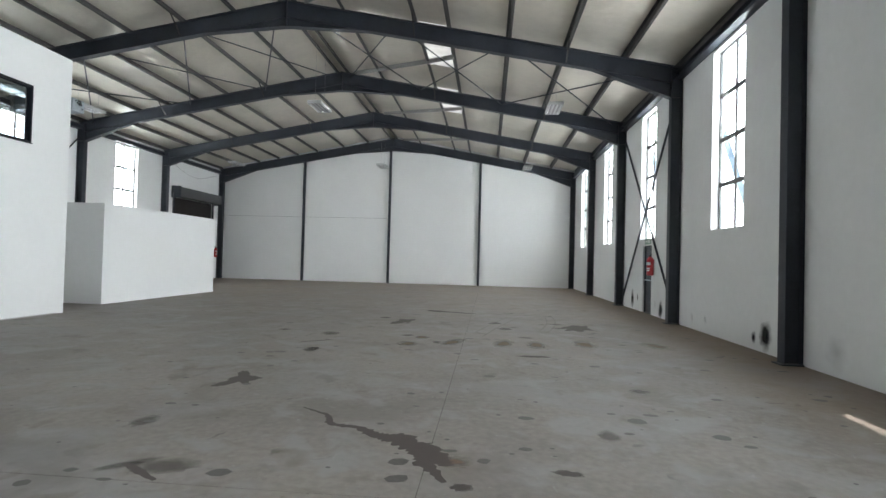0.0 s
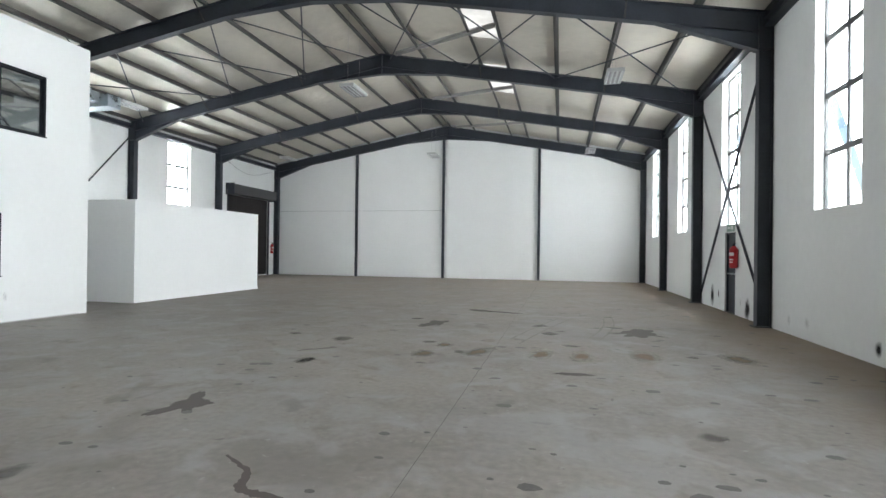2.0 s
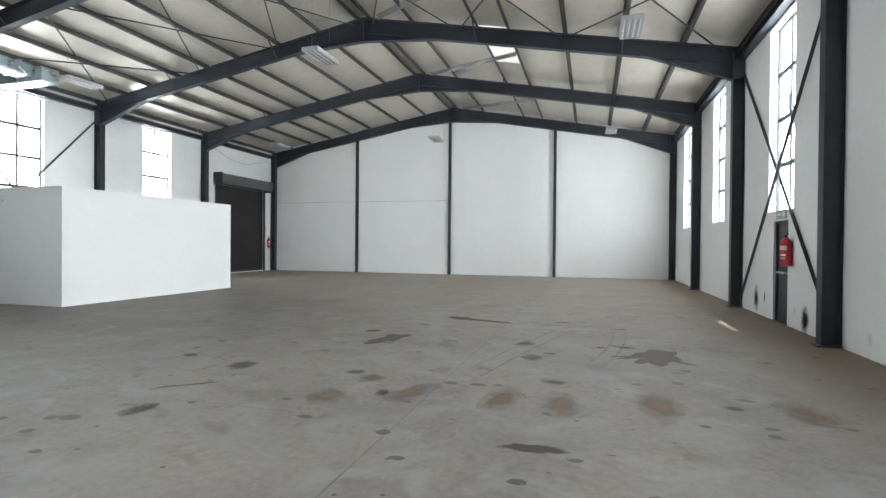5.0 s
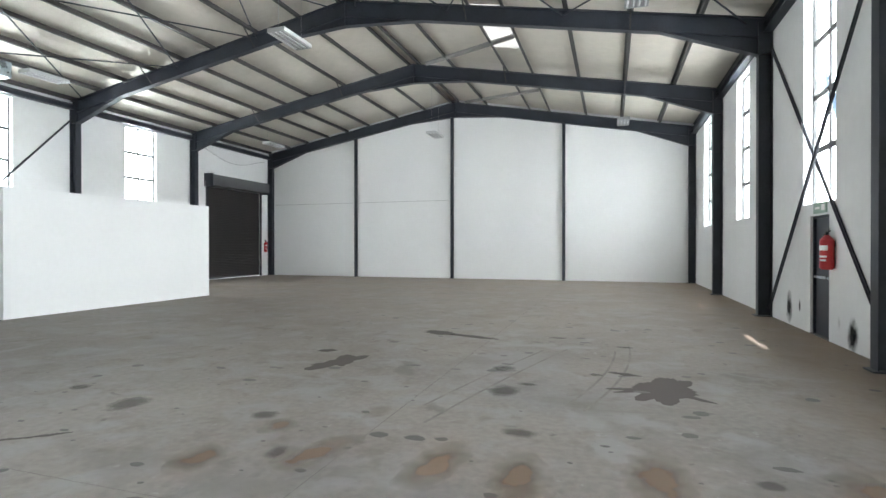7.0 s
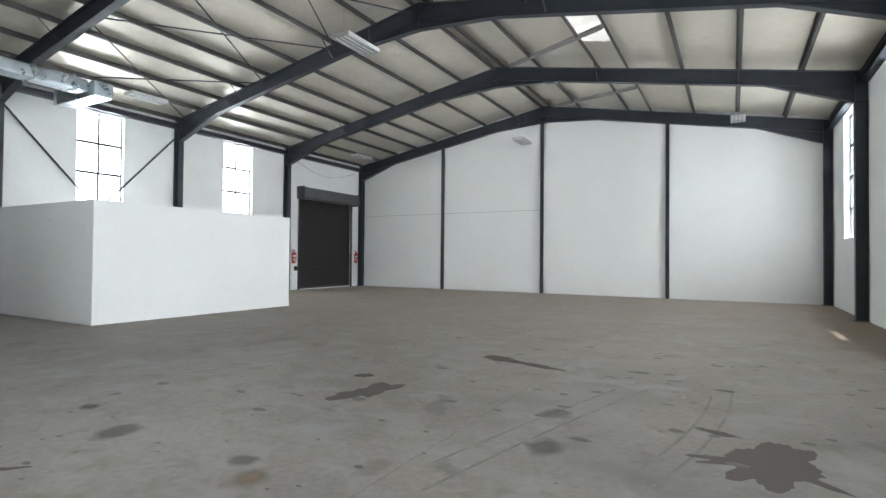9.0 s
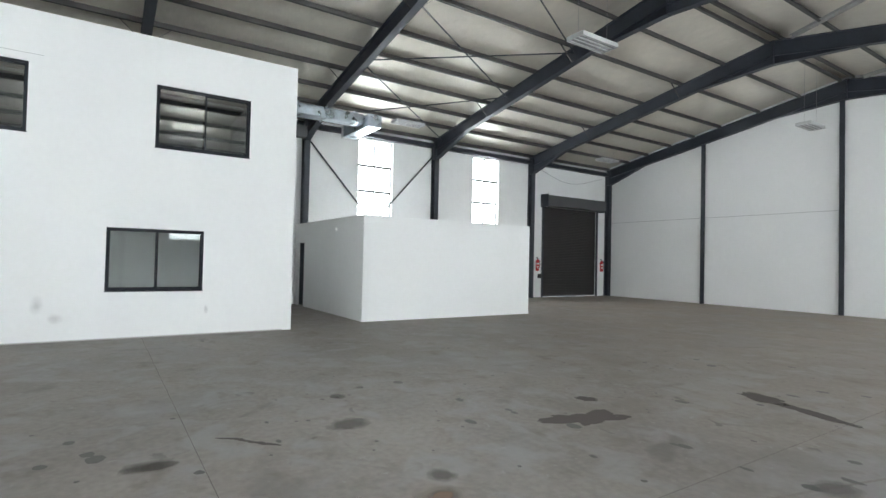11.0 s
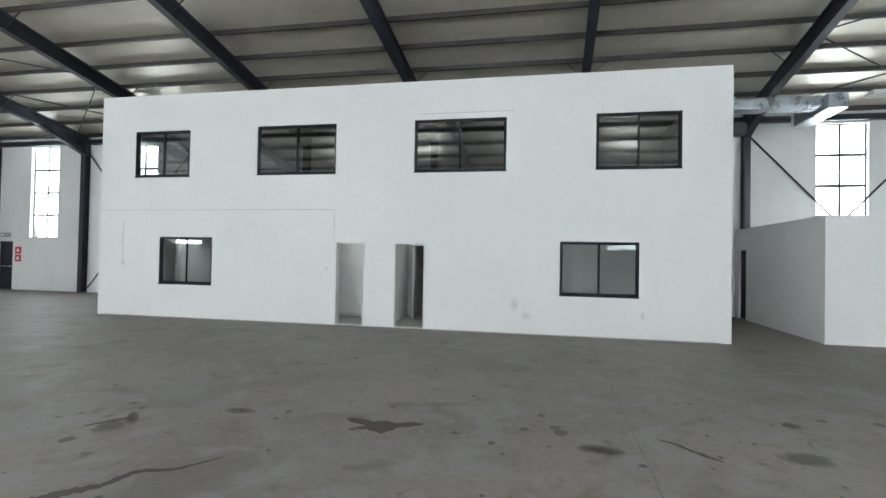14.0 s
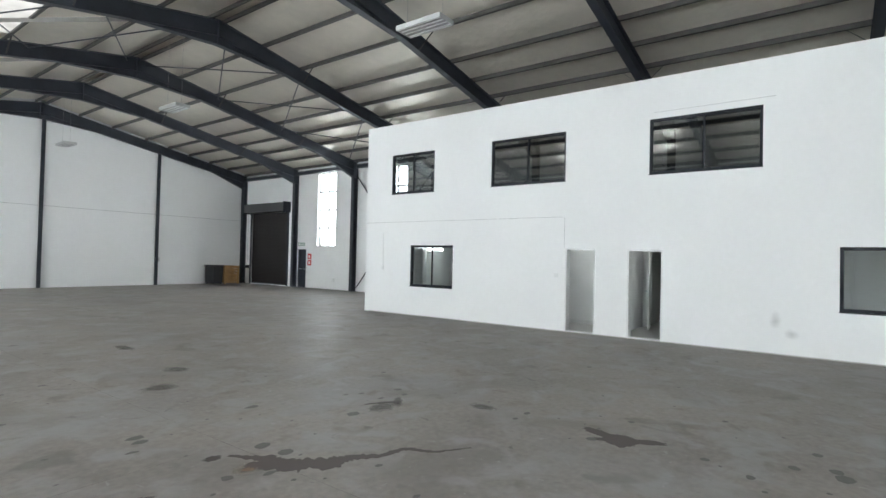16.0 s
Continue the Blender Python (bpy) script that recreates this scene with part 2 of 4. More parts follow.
def rod(bm, a, b, r, seg=8, r2=None):
    a, b = Vector(a), Vector(b)
    turn = (b - a).to_track_quat("Z", "Y").to_matrix().to_4x4()
    m = Matrix.Translation((a + b) / 2) @ turn
    bmesh.ops.create_cone(bm, cap_ends=True, segments=seg, radius1=r, radius2=r if r2 is None else r2, depth=(b - a).length, matrix=m)
    return bm


def bar(bm, a, b, w, h, up=(0, 0, 1)):
    """A rectangular bar from a to b."""
    a, b = Vector(a), Vector(b)
    d = (b - a).normalized()
    side = d.cross(Vector(up)).normalized()
    top = side.cross(d).normalized()
    r = bmesh.ops.create_cube(bm, size=1)
    m = Matrix((side, d, top)).transposed().to_4x4()
    m.translation = (a + b) / 2
    bmesh.ops.transform(bm, matrix=m @ Matrix.Diagonal((w, (b - a).length, h, 1)), verts=r["verts"])
    return bm


def prism(bm, outline, axis, lo, hi):
    """An outline in the two other axes, drawn out along axis."""
    def place(p, v):
        p = list(p)
        p.insert("xyz".index(axis), v)
        return p
    va = [bm.verts.new(place(p, lo)) for p in outline]
    vb = [bm.verts.new(place(p, hi)) for p in outline]
    bm.faces.new(va)
    bm.faces.new(vb[::-1])
    for i in range(len(va)):
        j = (i + 1) % len(va)
        bm.faces.new((va[i], vb[i], vb[j], va[j]))
    return bm


def pierced(axis, lo, hi, u0, u1, z0, z1, holes):
    """A wall slab with rectangular openings through it. holes: (u0, u1, z0, z1)."""
    us = sorted({u0, u1, *[h[0] for h in holes], *[h[1] for h in holes]})
    zs = sorted({z0, z1, *[h[2] for h in holes], *[h[3] for h in holes]})
    us, zs = [u for u in us if u0 <= u <= u1], [z for z in zs if z0 <= z <= z1]
    bm, made = bmesh.new(), {}

    def vert(d, u, z):
        if (d, u, z) not in made:
            made[d, u, z] = bm.verts.new((d, u, z) if axis == "x" else (u, d, z))
        return made[d, u, z]

    def solid(i, j):
        if not (0 <= i < len(us) - 1 and 0 <= j < len(zs) - 1):
            return False
        u, z = (us[i] + us[i + 1]) / 2, (zs[j] + zs[j + 1]) / 2
        return not any(h[0] < u < h[1] and h[2] < z < h[3] for h in holes)

    for i in range(len(us) - 1):
        for j in range(len(zs) - 1):
            if not solid(i, j):
                continue
            a, b, c, d = us[i], us[i + 1], zs[j], zs[j + 1]
            for v in (lo, hi):
                bm.faces.new([vert(v, a, c), vert(v, b, c), vert(v, b, d), vert(v, a, d)])
            for ok, p, q in ((solid(i - 1, j), (a, c), (a, d)), (solid(i + 1, j), (b, c), (b, d)),
                             (solid(i, j - 1), (a, c), (b, c)), (solid(i, j + 1), (a, d), (b, d))):
                if not ok:
                    bm.faces.new([vert(lo, *p), vert(lo, *q), vert(hi, *q), vert(hi, *p)])
    return bm


# ---- ground and walls ----
g = bmesh.new()
box(g, (-400, -400, -0.6), (400, 400, -0.12))
tagged(part("ground", g, M_OUT), "dusty brown yard around the building", "ground", kind="structure")

DOOR_R = (13.95, 14.78, 0, 2.05)
DOOR_L = (-17.86, -17.15, 0, 2.08)
GATE_F = (23.3, 27.1, 0, 4.3)
GATE_B = (-22.3, -18.75, 0, 4.2)
win_r = [(y - WIN_W / 2, y + WIN_W / 2, SILL, HEAD) for y in right_windows]
win_l = [(y - WIN_W / 2, y + WIN_W / 2, SILL, HEAD) for y in left_windows]
TOP = rafter_top(XR) + 0.22
tagged(part("wall_east", pierced("x", XR, XR + WALL, YB - WALL, YF + WALL, -0.12, TOP, win_r + [DOOR_R]), M_BRICK),
       "white painted blockwork wall with tall windows", "wall", kind="structure")
tagged(part("wall_west", pierced("x", XL - WALL, XL, YB - WALL, YF + WALL, -0.12, TOP, win_l + [DOOR_L, GATE_F, GATE_B]), M_BRICK),
       "white painted blockwork wall with windows and shutters", "wall", kind="structure")


def gable(name, lo, hi):
    bm = bmesh.new()
    prism(bm, [(XL, -0.12), (XR, -0.12), (XR, TOP), (XM, ZR + 0.2), (XL, TOP)], "y", lo, hi)
    return tagged(part(name, bm, M_WALL), "smooth white painted gable wall", "wall", kind="structure")


north = gable("wall_north", YF, YF + WALL)
south = gable("wall_south", YB - WALL, YB)
bm = boxes(((XL + 0.3, YF - 0.006, 3.742), (-11.93, YF + 0.01, 3.756)), ((-11.77, YF - 0.006, 3.742), (-6.81, YF + 0.01, 3.756)))
part("panel_joint", bm, M_CABLE, north, "thin grey horizontal joint")
bm = boxes(((XL + 0.3, YB - 0.01, 3.742), (-1.5, YB + 0.006, 3.756)))
part("panel_joint", bm, M_CABLE, south, "thin grey horizontal joint")

# ---- roof ----
PURLINS_E = [3.80, 2.42, 0.93, -0.56, -2.14, -3.04, -5.03, -6.4]
PURLINS_W = [-16.95, -15.78, -14.65, -13.45, -12.3, -11.12, -9.55, -8.1, -6.78]
SKY_X = (-3.08, -2.16)
SKY_Y = [(FRAMES[k + 1] + 0.2, FRAMES[k + 1] + 3.3) for k in range(1, 9)]


def sheet_z(x):
    return rafter_top(x) + 0.165


def sheet(bm, x0, x1, y0, y1, t=0.05):
    prism(bm, [(x0, sheet_z(x0)), (x1, sheet_z(x1)), (x1, sheet_z(x1) + t), (x0, sheet_z(x0) + t)], "y", y0, y1)


bm = bmesh.new()
Y0, Y1 = YB - 0.5, YF + 0.5
sheet(bm, XL - 1.6, XM, Y0, Y1)
sheet(bm, XM, SKY_X[0], Y0, Y1)
# east sheet runs on as an unseen overhang, sized to trim the sun strips
sheet(bm, SKY_X[1], XR + 1.805, Y0, Y1)
last = Y0
for a, b in sorted(SKY_Y):
    sheet(bm, *SKY_X, last, a)
    last = b
sheet(bm, *SKY_X, last, Y1)
tagged(part("ceiling", bm, M_FOIL), "silvery white foil insulation under the roof sheets", "ceiling", kind="structure")
for a, b in SKY_Y:
    bm = bmesh.new()
    sheet(bm, *SKY_X, a, b, 0.006)
    tagged(part("skylight_sheet", bm, M_SKYLIGHT), "translucent white roof light sheet", "skylight", "roof lights", "structure")


def purlin(x):
    s = 1 if x > XM else -1
    z = rafter_top(x)
    bm = bmesh.new()
    prism(bm, [(x, z), (x + 0.012, z), (x + 0.012, z + 0.15), (x, z + 0.15)], "y", YB, YF)
    prism(bm, [(x + 0.012, z + 0.002), (x + 0.075, z + 0.002), (x + 0.075, z + 0.022), (x + 0.065, z + 0.022), (x + 0.065, z + 0.012), (x + 0.012, z + 0.012)], "y", YB, YF)
    prism(bm, [(x - 0.063, z + 0.135), (x, z + 0.135), (x, z + 0.147), (x - 0.063, z + 0.147)], "y", YB, YF)
    return tagged(part("roof_purlin", bm, M_PURLIN), "grey galvanised steel purlin lying on the rafters", "purlin", "roof purlins", "structure")


for x in PURLINS_E + PURLINS_W:
    purlin(x)
for x, s, nm in ((XR, -1, "east"), (XL, 1, "west")):
    bm = bmesh.new()
    z = 6.18
    a, b = sorted((x, x + s * 0.2))
    box(bm, (a, YB, z), (b, YF, z + 0.02))
    box(bm, (a, YB, z + 0.16), (b, YF, z + 0.18))
    c = x + s * 0.1
    box(bm, (c - 0.006, YB, z + 0.02), (c + 0.006, YF, z + 0.16))
    tagged(part("eaves_beam", bm, M_STEEL), "dark grey steel eaves beam along the wall top", "beam", kind="structure")


# ---- portal frames ----
COL_R, COL_L = 3.57, XL + 0.29
HALF = 0.1


def strip(bm, pts, w, t, y):
    """Flange along a line in x and z."""
    for (x0, z0), (x1, z1) in zip(pts, pts[1:]):
        bar(bm, (x0, y, z0), (x1, y, z1), w, t, (0, 0, 1) if abs(x1 - x0) > abs(z1 - z0) else (1, 0, 0))


def frame_rafter(side, y, root):
    s = 1 if side == "R" else -1
    eave = (XR - 0.03) if side == "R" else (XL + 0.03)
    inner = COL_R if side == "R" else COL_L
    def under(dx):
        return XM + s * dx
    length = abs(inner - XM)
    xs_top = [(XM, ZR), (eave, rafter_top(eave))]
    bot = [(XM, ZR - 0.70), (under(2.3), rafter_top(under(2.3)) - 0.44), (under(length - 2.0), rafter_top(under(length - 2.0)) - 0.42), (inner, 5.72)]
    bm = bmesh.new()
    prism(bm, [xs_top[0], xs_top[1], (eave, 5.72), bot[3], bot[2], bot[1], bot[0]], "y", y - 0.006, y + 0.006)
    strip(bm, xs_top, 2 * HALF, 0.016, y)
    strip(bm, bot, 2 * HALF, 0.016, y)
    # the straight flange above the haunches
    strip(bm, [(XM, ZR - 0.44), bot[1]], 0.16, 0.012, y)
    strip(bm, [bot[2], (eave, rafter_top(eave) - 0.42)], 0.16, 0.012, y)
    part("rafter", bm, M_STEEL, root)


def portal(y):
    root = empty("portal_frame", (0, 0, 0), label="charcoal painted steel portal frame with haunched rafters", category="steel frame", group="portal frames", kind="structure")
    for side, inner, outer in (("R", COL_R, XR - 0.01), ("L", COL_L, XL + 0.01)):
        top = rafter_top(outer)
        bm = bmesh.new()
        a, b = sorted((inner, outer))
        box(bm, (a, y - HALF, 0.02), (a + 0.014, y + HALF, top - 0.05))
        box(bm, (b - 0.014, y - HALF, 0.02), (b, y + HALF, top - 0.05))
        box(bm, (a + 0.014, y - 0.006, 0.02), (b - 0.014, y + 0.006, top - 0.05))
        for z in (5.72,):
            box(bm, (a + 0.014, y - HALF + 0.01, z), (b - 0.014, y + HALF - 0.01, z + 0.014))
        box(bm, (a + 0.014, y - HALF + 0.018, 5.736), (b - 0.014, y + HALF - 0.018, top - 0.06))
        part("column", bm, M_STEEL, root)
        part("base_plate", boxes(((a - 0.06, y - 0.14, 0.0), (b, y + 0.14, 0.02))), M_STEEL, root)
        frame_rafter(side, y, root)
    bm = boxes(((XM - 0.012, y - 0.1, ZR - 0.72), (XM + 0.012, y + 0.1, ZR)))
    for dz in (0.1, 0.3, 0.5, 0.62):
        for dy in (-0.06, 0.06):
            rod(bm, (XM - 0.035, y + dy, ZR - dz), (XM + 0.035, y + dy, ZR - dz), 0.014, 6)
    part("apex_plate", bm, M_STEEL, root)
    return root


for k, y in enumerate(FRAMES):
    portal(y if 0 < k < 10 else (YF - 0.12 if k == 0 else YB + 0.12))

for y, s in ((YF, -1), (YB, 1)):
    for x in (-11.85, -6.73, -1.51):
        bm = bmesh.new()
        a, b = sorted((y, y + s * 0.12))
        top = rafter_top(x) - 0.42
        box(bm, (x - 0.065, a, 0), (x + 0.065, a + 0.012, top))
        box(bm, (x - 0.065, b - 0.012, 0), (x + 0.065, b, top))
        box(bm, (x - 0.006, a + 0.012, 0), (x + 0.006, b - 0.012, top))
        tagged(part("gable_post", bm, M_STEEL), "slim charcoal steel post on the gable wall", "post", "gable posts", "structure")

# diagonal angles beside the ridge
for k in range(10):
    y = FRAMES[k] - 0.25
    bm = bmesh.new()
    x0, x1 = XM + 0.55, SKY_X[1] + 0.02
    bar(bm, (x0, y, rafter_top(x0) + 0.03), (x1, y - 3.25, rafter_top(x1) + 0.03), 0.12, 0.012)
    bar(bm, (x0, y + 0.055, rafter_top(x0) - 0.02), (x1, y - 3.195, rafter_top(x1) - 0.02), 0.012, 0.1)
    tagged(part("diagonal_strut", bm, M_STRUT), "pale galvanised angle strut below the ridge", "strut", "ridge struts", "structure")


def wall_brace(x, s, y0, y1):
    root = empty("wall_bracing", (0, 0, 0), label="crossed steel angle bracing between two columns", category="bracing", group="wall bracing", kind="structure")
    for n, (a, b) in enumerate(((y0, y1), (y1, y0))):
        bm = bmesh.new()
        xx = x + s * (0.03 + 0.05 * n)
        d = 0.14 if b > a else -0.14
        p, q = (xx, a + d, 0.17), (xx, b - d * 0.4, 5.85)
        bar(bm, p, q, 0.008, 0.06, (1, 0, 0))
        bar(bm, p, q, 0.06, 0.008, (1, 0, 0))
        part("brace", bm, M_STEEL, root)


wall_brace(XR, -1, FRAMES[3], FRAMES[2])
wall_brace(XR, -1, FRAMES[8], FRAMES[7])
wall_brace(XL, 1, FRAMES[3], FRAMES[2])
wall_brace(XL, 1, FRAMES[8], FRAMES[7])

for ya, yb in ((FRAMES[3], FRAMES[2]), (FRAMES[8], FRAMES[7])):
    for s in (1, -1):
        for u0, u1 in ((0.3, 2.98), (2.98, 5.95), (5.95, 9.9)):
            root = empty("roof_bracing", (0, 0, 0), label="thin crossed steel rods under the roof", category="bracing", group="roof bracing", kind="structure")
            for a, b in ((ya, yb), (yb, ya)):
                xa, xb = XM + s * u0, XM + s * u1
                part("tie_rod", rod(bmesh.new(), (xa, a, rafter_top(xa) - 0.12), (xb, b, rafter_top(xb) - 0.12), 0.02), M_STEEL, root)
# slim fly braces from the rafters up to the purlins
for k in range(1, 10):
    y = FRAMES[k]
    for s in (1, -1):
        for i in (2, 5):
            x = PURLINS_E[i] if s > 0 else PURLINS_W[i + 1]
            for d in (1, -1):
                bm = bar(bmesh.new(), (x, y + d * 0.08, rafter_top(x) - 0.40), (x, y + d * 0.62, rafter_top(x) + 0.08), 0.04, 0.006)
                tagged(part("fly_brace", bm, M_PURLIN), "short grey angle from rafter to purlin", "brace", "fly braces", "structure")


# ---- tall windows ----
def tall_window(name, x, s, yc, sun_stop=False):
    """s: +1 where the inside lies towards +x. Last flag: the lowest panes cast full shadow, added to keep a sun strip
    off the floor.
    """
    root = empty(name, (x, yc, 0), label="tall steel window with small panes in a white reveal", category="window", group="tall windows", kind="structure")
    w, h = WIN_W / 2, HEAD - SILL
    bm = boxes(((-0.03, -w, SILL), (0.03, -w + 0.03, HEAD)), ((-0.03, w - 0.03, SILL), (0.03, w, HEAD)),
               ((-0.03, -w + 0.03, SILL), (0.03, w - 0.03, SILL + 0.03)), ((-0.03, -w + 0.03, HEAD - 0.03), (0.03, w - 0.03, HEAD)))
    part("window_frame", bm, M_WINSTEEL, root)
    for i in range(1, 4):
        z = SILL + h * i / 4
        part("glazing_bar", boxes(((-0.022, -w + 0.03, z - 0.046), (0.022, w - 0.03, z + 0.046))), M_WINSTEEL, root)
    for y in (0,):
        part("glazing_bar", boxes(((-0.018, y - 0.032, SILL + 0.03), (0.018, y + 0.032, HEAD - 0.03))), M_WINSTEEL, root)
    part("handle", boxes(((s * 0.03, 0.0, SILL + h * 0.5 - 0.02), (s * 0.06, 0.16, SILL + h * 0.5 + 0.01)), bevel=0.004), M_WINSTEEL, root)
    for i in range(4):
        for y0, y1 in ((-w + 0.03, -0.014), (0.014, w - 0.03)):
            p = part("pane", boxes(((-0.003, y0, SILL + h * i / 4 + 0.02), (0.003, y1, SILL + h * (i + 1) / 4 - 0.02))), M_GLASS, root)
            # clear glass all the same; its shadow is switched on to stop the sun
            p.visible_shadow = sun_stop and i == 0
    return root


n = 0
for x, s, ys in ((XR + WALL - 0.05, -1, right_windows), (XL - WALL + 0.05, 1, left_windows)):
    for yc in ys:
        n += 1
        tall_window("window_%d" % n, x, s, yc, x > 0 and 8 < yc < 10)


# ---- office block and store room, outer walls ----
OT = 0.2
UP = [(-5.28, -3.61, 3.72, 4.94), (-1.65, 0.50, 3.735, 4.97), (2.50, 4.69, 3.74, 4.98), (6.68, 8.47, 3.74, 4.98)]
LOW = [(-4.46, -2.88, 0.89, 2.12), (5.93, 7.62, 0.91, 2.115)]
DOORS = [(0.54, 1.30, 0.0, 2.06), (2.05, 2.82, 0.0, 2.045)]
tagged(part("office_wall_front", pierced("x", OX - OT, OX, OY0, OY1, 0, OZ, UP + LOW + DOORS), M_WALL),
       "white plastered two storey office front", "wall", kind="structure")
tagged(part("office_wall_side", pierced("y", OY1 - OT, OY1, XL, OX - OT, 0, OZ, [(XL + 0.3, OX - OT - 0.25, 3.3, 5.5)]), M_WALL), "white plastered office side wall", "wall", kind="structure")
tagged(part("office_wall_side", pierced("y", OY0, OY0 + OT, XL, OX - OT, 0, OZ, [(XL + 0.3, OX - OT - 0.25, 3.3, 5.5)]), M_WALL), "white plastered office side wall", "wall", kind="structure")
# top face is unseen; dark concrete chosen to bounce less light at the roof
tagged(part("office_upper_floor", boxes(((XL, OY0 + OT, 2.62), (OX - OT, OY1 - OT, 2.85))), M_FLOOR), "dark concrete slab between the office storeys", "floor", kind="structure")
BT = 0.15
tagged(part("store_wall_front", boxes(((BX - BT, BY0, 0), (BX, BY1, BZ))), M_WALL), "plain white store room wall", "wall", kind="structure")
tagged(part("store_wall_side", pierced("y", BY0, BY0 + BT, XL, BX - BT, 0, BZ, [(-16.72, -16.1, 0, 2.12)]), M_WALL), "white store room side wall with a dark doorway", "wall", kind="structure")
tagged(part("store_wall_side", boxes(((XL, BY1 - BT, 0), (BX - BT, BY1, BZ))), M_WALL), "plain white store room wall", "wall", kind="structure")
tagged(part("store_ceiling", boxes(((XL, BY0 + BT, BZ - 0.16), (BX - BT, BY1 - BT, BZ - 0.03))), M_WALL), "white store room ceiling slab", "ceiling", kind="structure")


# ---- office rooms ----
IX = OX - OT
for y in (-1.2, 1.62, 3.6):
    tagged(part("office_partition", boxes(((XL, y, 0.02), (IX, y + 0.12, 2.62))), M_WALL), "white office partition wall", "wall", kind="structure")
tagged(part("office_partition", boxes(((-12.75, -1.08, 0.02), (-12.63, 1.62, 2.62))), M_WALL), "white wall at the back of the lobby", "wall", kind="structure")
tagged(part("office_partition", pierced("x", -13.3, -13.18, 1.74, 3.6, 0.02, 2.62, [(1.92, 2.62, 0.02, 2.04)]), M_WALL), "white inner wall with an open doorway", "wall", kind="structure")
tagged(part("office_partition", boxes(((-14.4, 3.72, 0.02), (-14.28, OY1 - OT, 2.62))), M_WALL), "white wall at the back of the office", "wall", kind="structure")
tagged(part("office_partition", boxes(((-13.87, OY0 + OT, 0.02), (-13.75, -1.2, 2.62))), M_WALL), "white wall at the back of the office", "wall", kind="structure")
tagged(part("office_partition", pierced("x", -12.95, -12.83, OY0 + OT, -1.2, 0.02, 2.62, [(-5.62, -4.72, 0.02, 2.25)]), M_WALL), "white inner wall with an opening to a lit passage", "wall", kind="structure")
tagged(part("office_floor", boxes(((XL, OY0 + OT, 0.0), (OX + 0.01, OY1 - OT, 0.02))), M_TILE), "pale grey office floor", "floor", kind="structure")
tagged(part("baseboard", boxes(((-12.63, -1.08, 0.02), (-12.615, 1.62, 0.12))), M_LAMP), "white skirting board", "baseboard", kind="structure")
tagged(part("baseboard", boxes(((-13.18, 2.64, 0.02), (-13.165, 3.58, 0.12))), M_LAMP), "white skirting board", "baseboard", kind="structure")
tagged(part("plinth", boxes(((BX, BY0 - 0.02, 0), (BX + 0.02, BY1, 0.06))), M_WALL), "low white plinth of the store room", "baseboard", kind="structure")


def inner_door(y, turn):
    root = empty("office_door", (-13.15, y, 0.02), turn, label="white panel door standing open in the lobby", category="door")
    part("leaf", boxes(((0, -0.02, 0.01), (0.68, 0.02, 2.0)), bevel=0.004), M_LAMP, root)
    bm = rod(bmesh.new(), (0.61, -0.02, 1.0), (0.61, -0.07, 1.0), 0.012)
    rod(bm, (0.61, -0.07, 1.0), (0.5, -0.07, 1.0), 0.010)
    part("handle", bm, M_DUCT, root, "steel lever handle")


inner_door(1.95, 10)
for k, (y0, y1, z0, z1) in enumerate(DOORS):
    root = empty("door_frame", (OX, 0, 0), label="white door lining of an open doorway", category="door frame", group="office doorways", kind="structure")
    bm = boxes(((-OT - 0.01, y0, 0.02), (0.012, y0 + 0.035, z1)), ((-OT - 0.01, y1 - 0.035, 0.02), (0.012, y1, z1)), ((-OT - 0.01, y0 + 0.035, z1 - 0.035), (0.012, y1 - 0.035, z1)))
    part("lining", bm, M_LAMP, root)
    part("threshold", boxes(((-OT, y0, 0.02), (0.03, y1, 0.035))), M_LAMP, root)

# fill lights: added fittings out of view, only to brighten the rooms
for y0, y1, x in ((-3.3, -2.1, -13.35), (0.2, 1.2, -11.9), (2.3, 3.3, -12.1), (5.2, 6.4, -12.3)):
    root = empty("room_fill_light", (0, 0, 0), label="added unseen fluorescent fitting that brightens an office room", category="ceiling light", group="office lights")
    part("body", boxes(((x - 0.15, y0, 2.54), (x + 0.15, y1, 2.62)), bevel=0.01), M_LAMP, root)
    for u in (-0.07, 0.07):
        part("tube", rod(bmesh.new(), (x + u, y0 + 0.05, 2.52), (x + u, y1 - 0.05, 2.52), 0.018), M_LIT, root, "lit tube")


root = empty("wall_light", (-13.75, -5.72, 2.06), label="lit white tube light on the passage wall", category="wall light")
part("body", boxes(((0, -0.36, -0.07), (0.05, 0.36, 0.09)), bevel=0.01), M_LAMP, root)
part("tube", rod(bmesh.new(), (0.075, -0.34, 0.0), (0.075, 0.34, 0.0), 0.025), M_LIT, root, "lit tube")


def glass_tinted():
    m = bpy.data.materials.new("reflective_tinted_glass")
    m.use_nodes = True
    b = m.node_tree.nodes["Principled BSDF"]
    b.inputs["Base Color"].default_value = (0.35, 0.38, 0.38, 1)
    b.inputs["Roughness"].default_value = 0.015
    b.inputs["IOR"].default_value = 2.4
    b.inputs["Transmission Weight"].default_value = 1.0
    return m


M_TINT = glass_tinted()


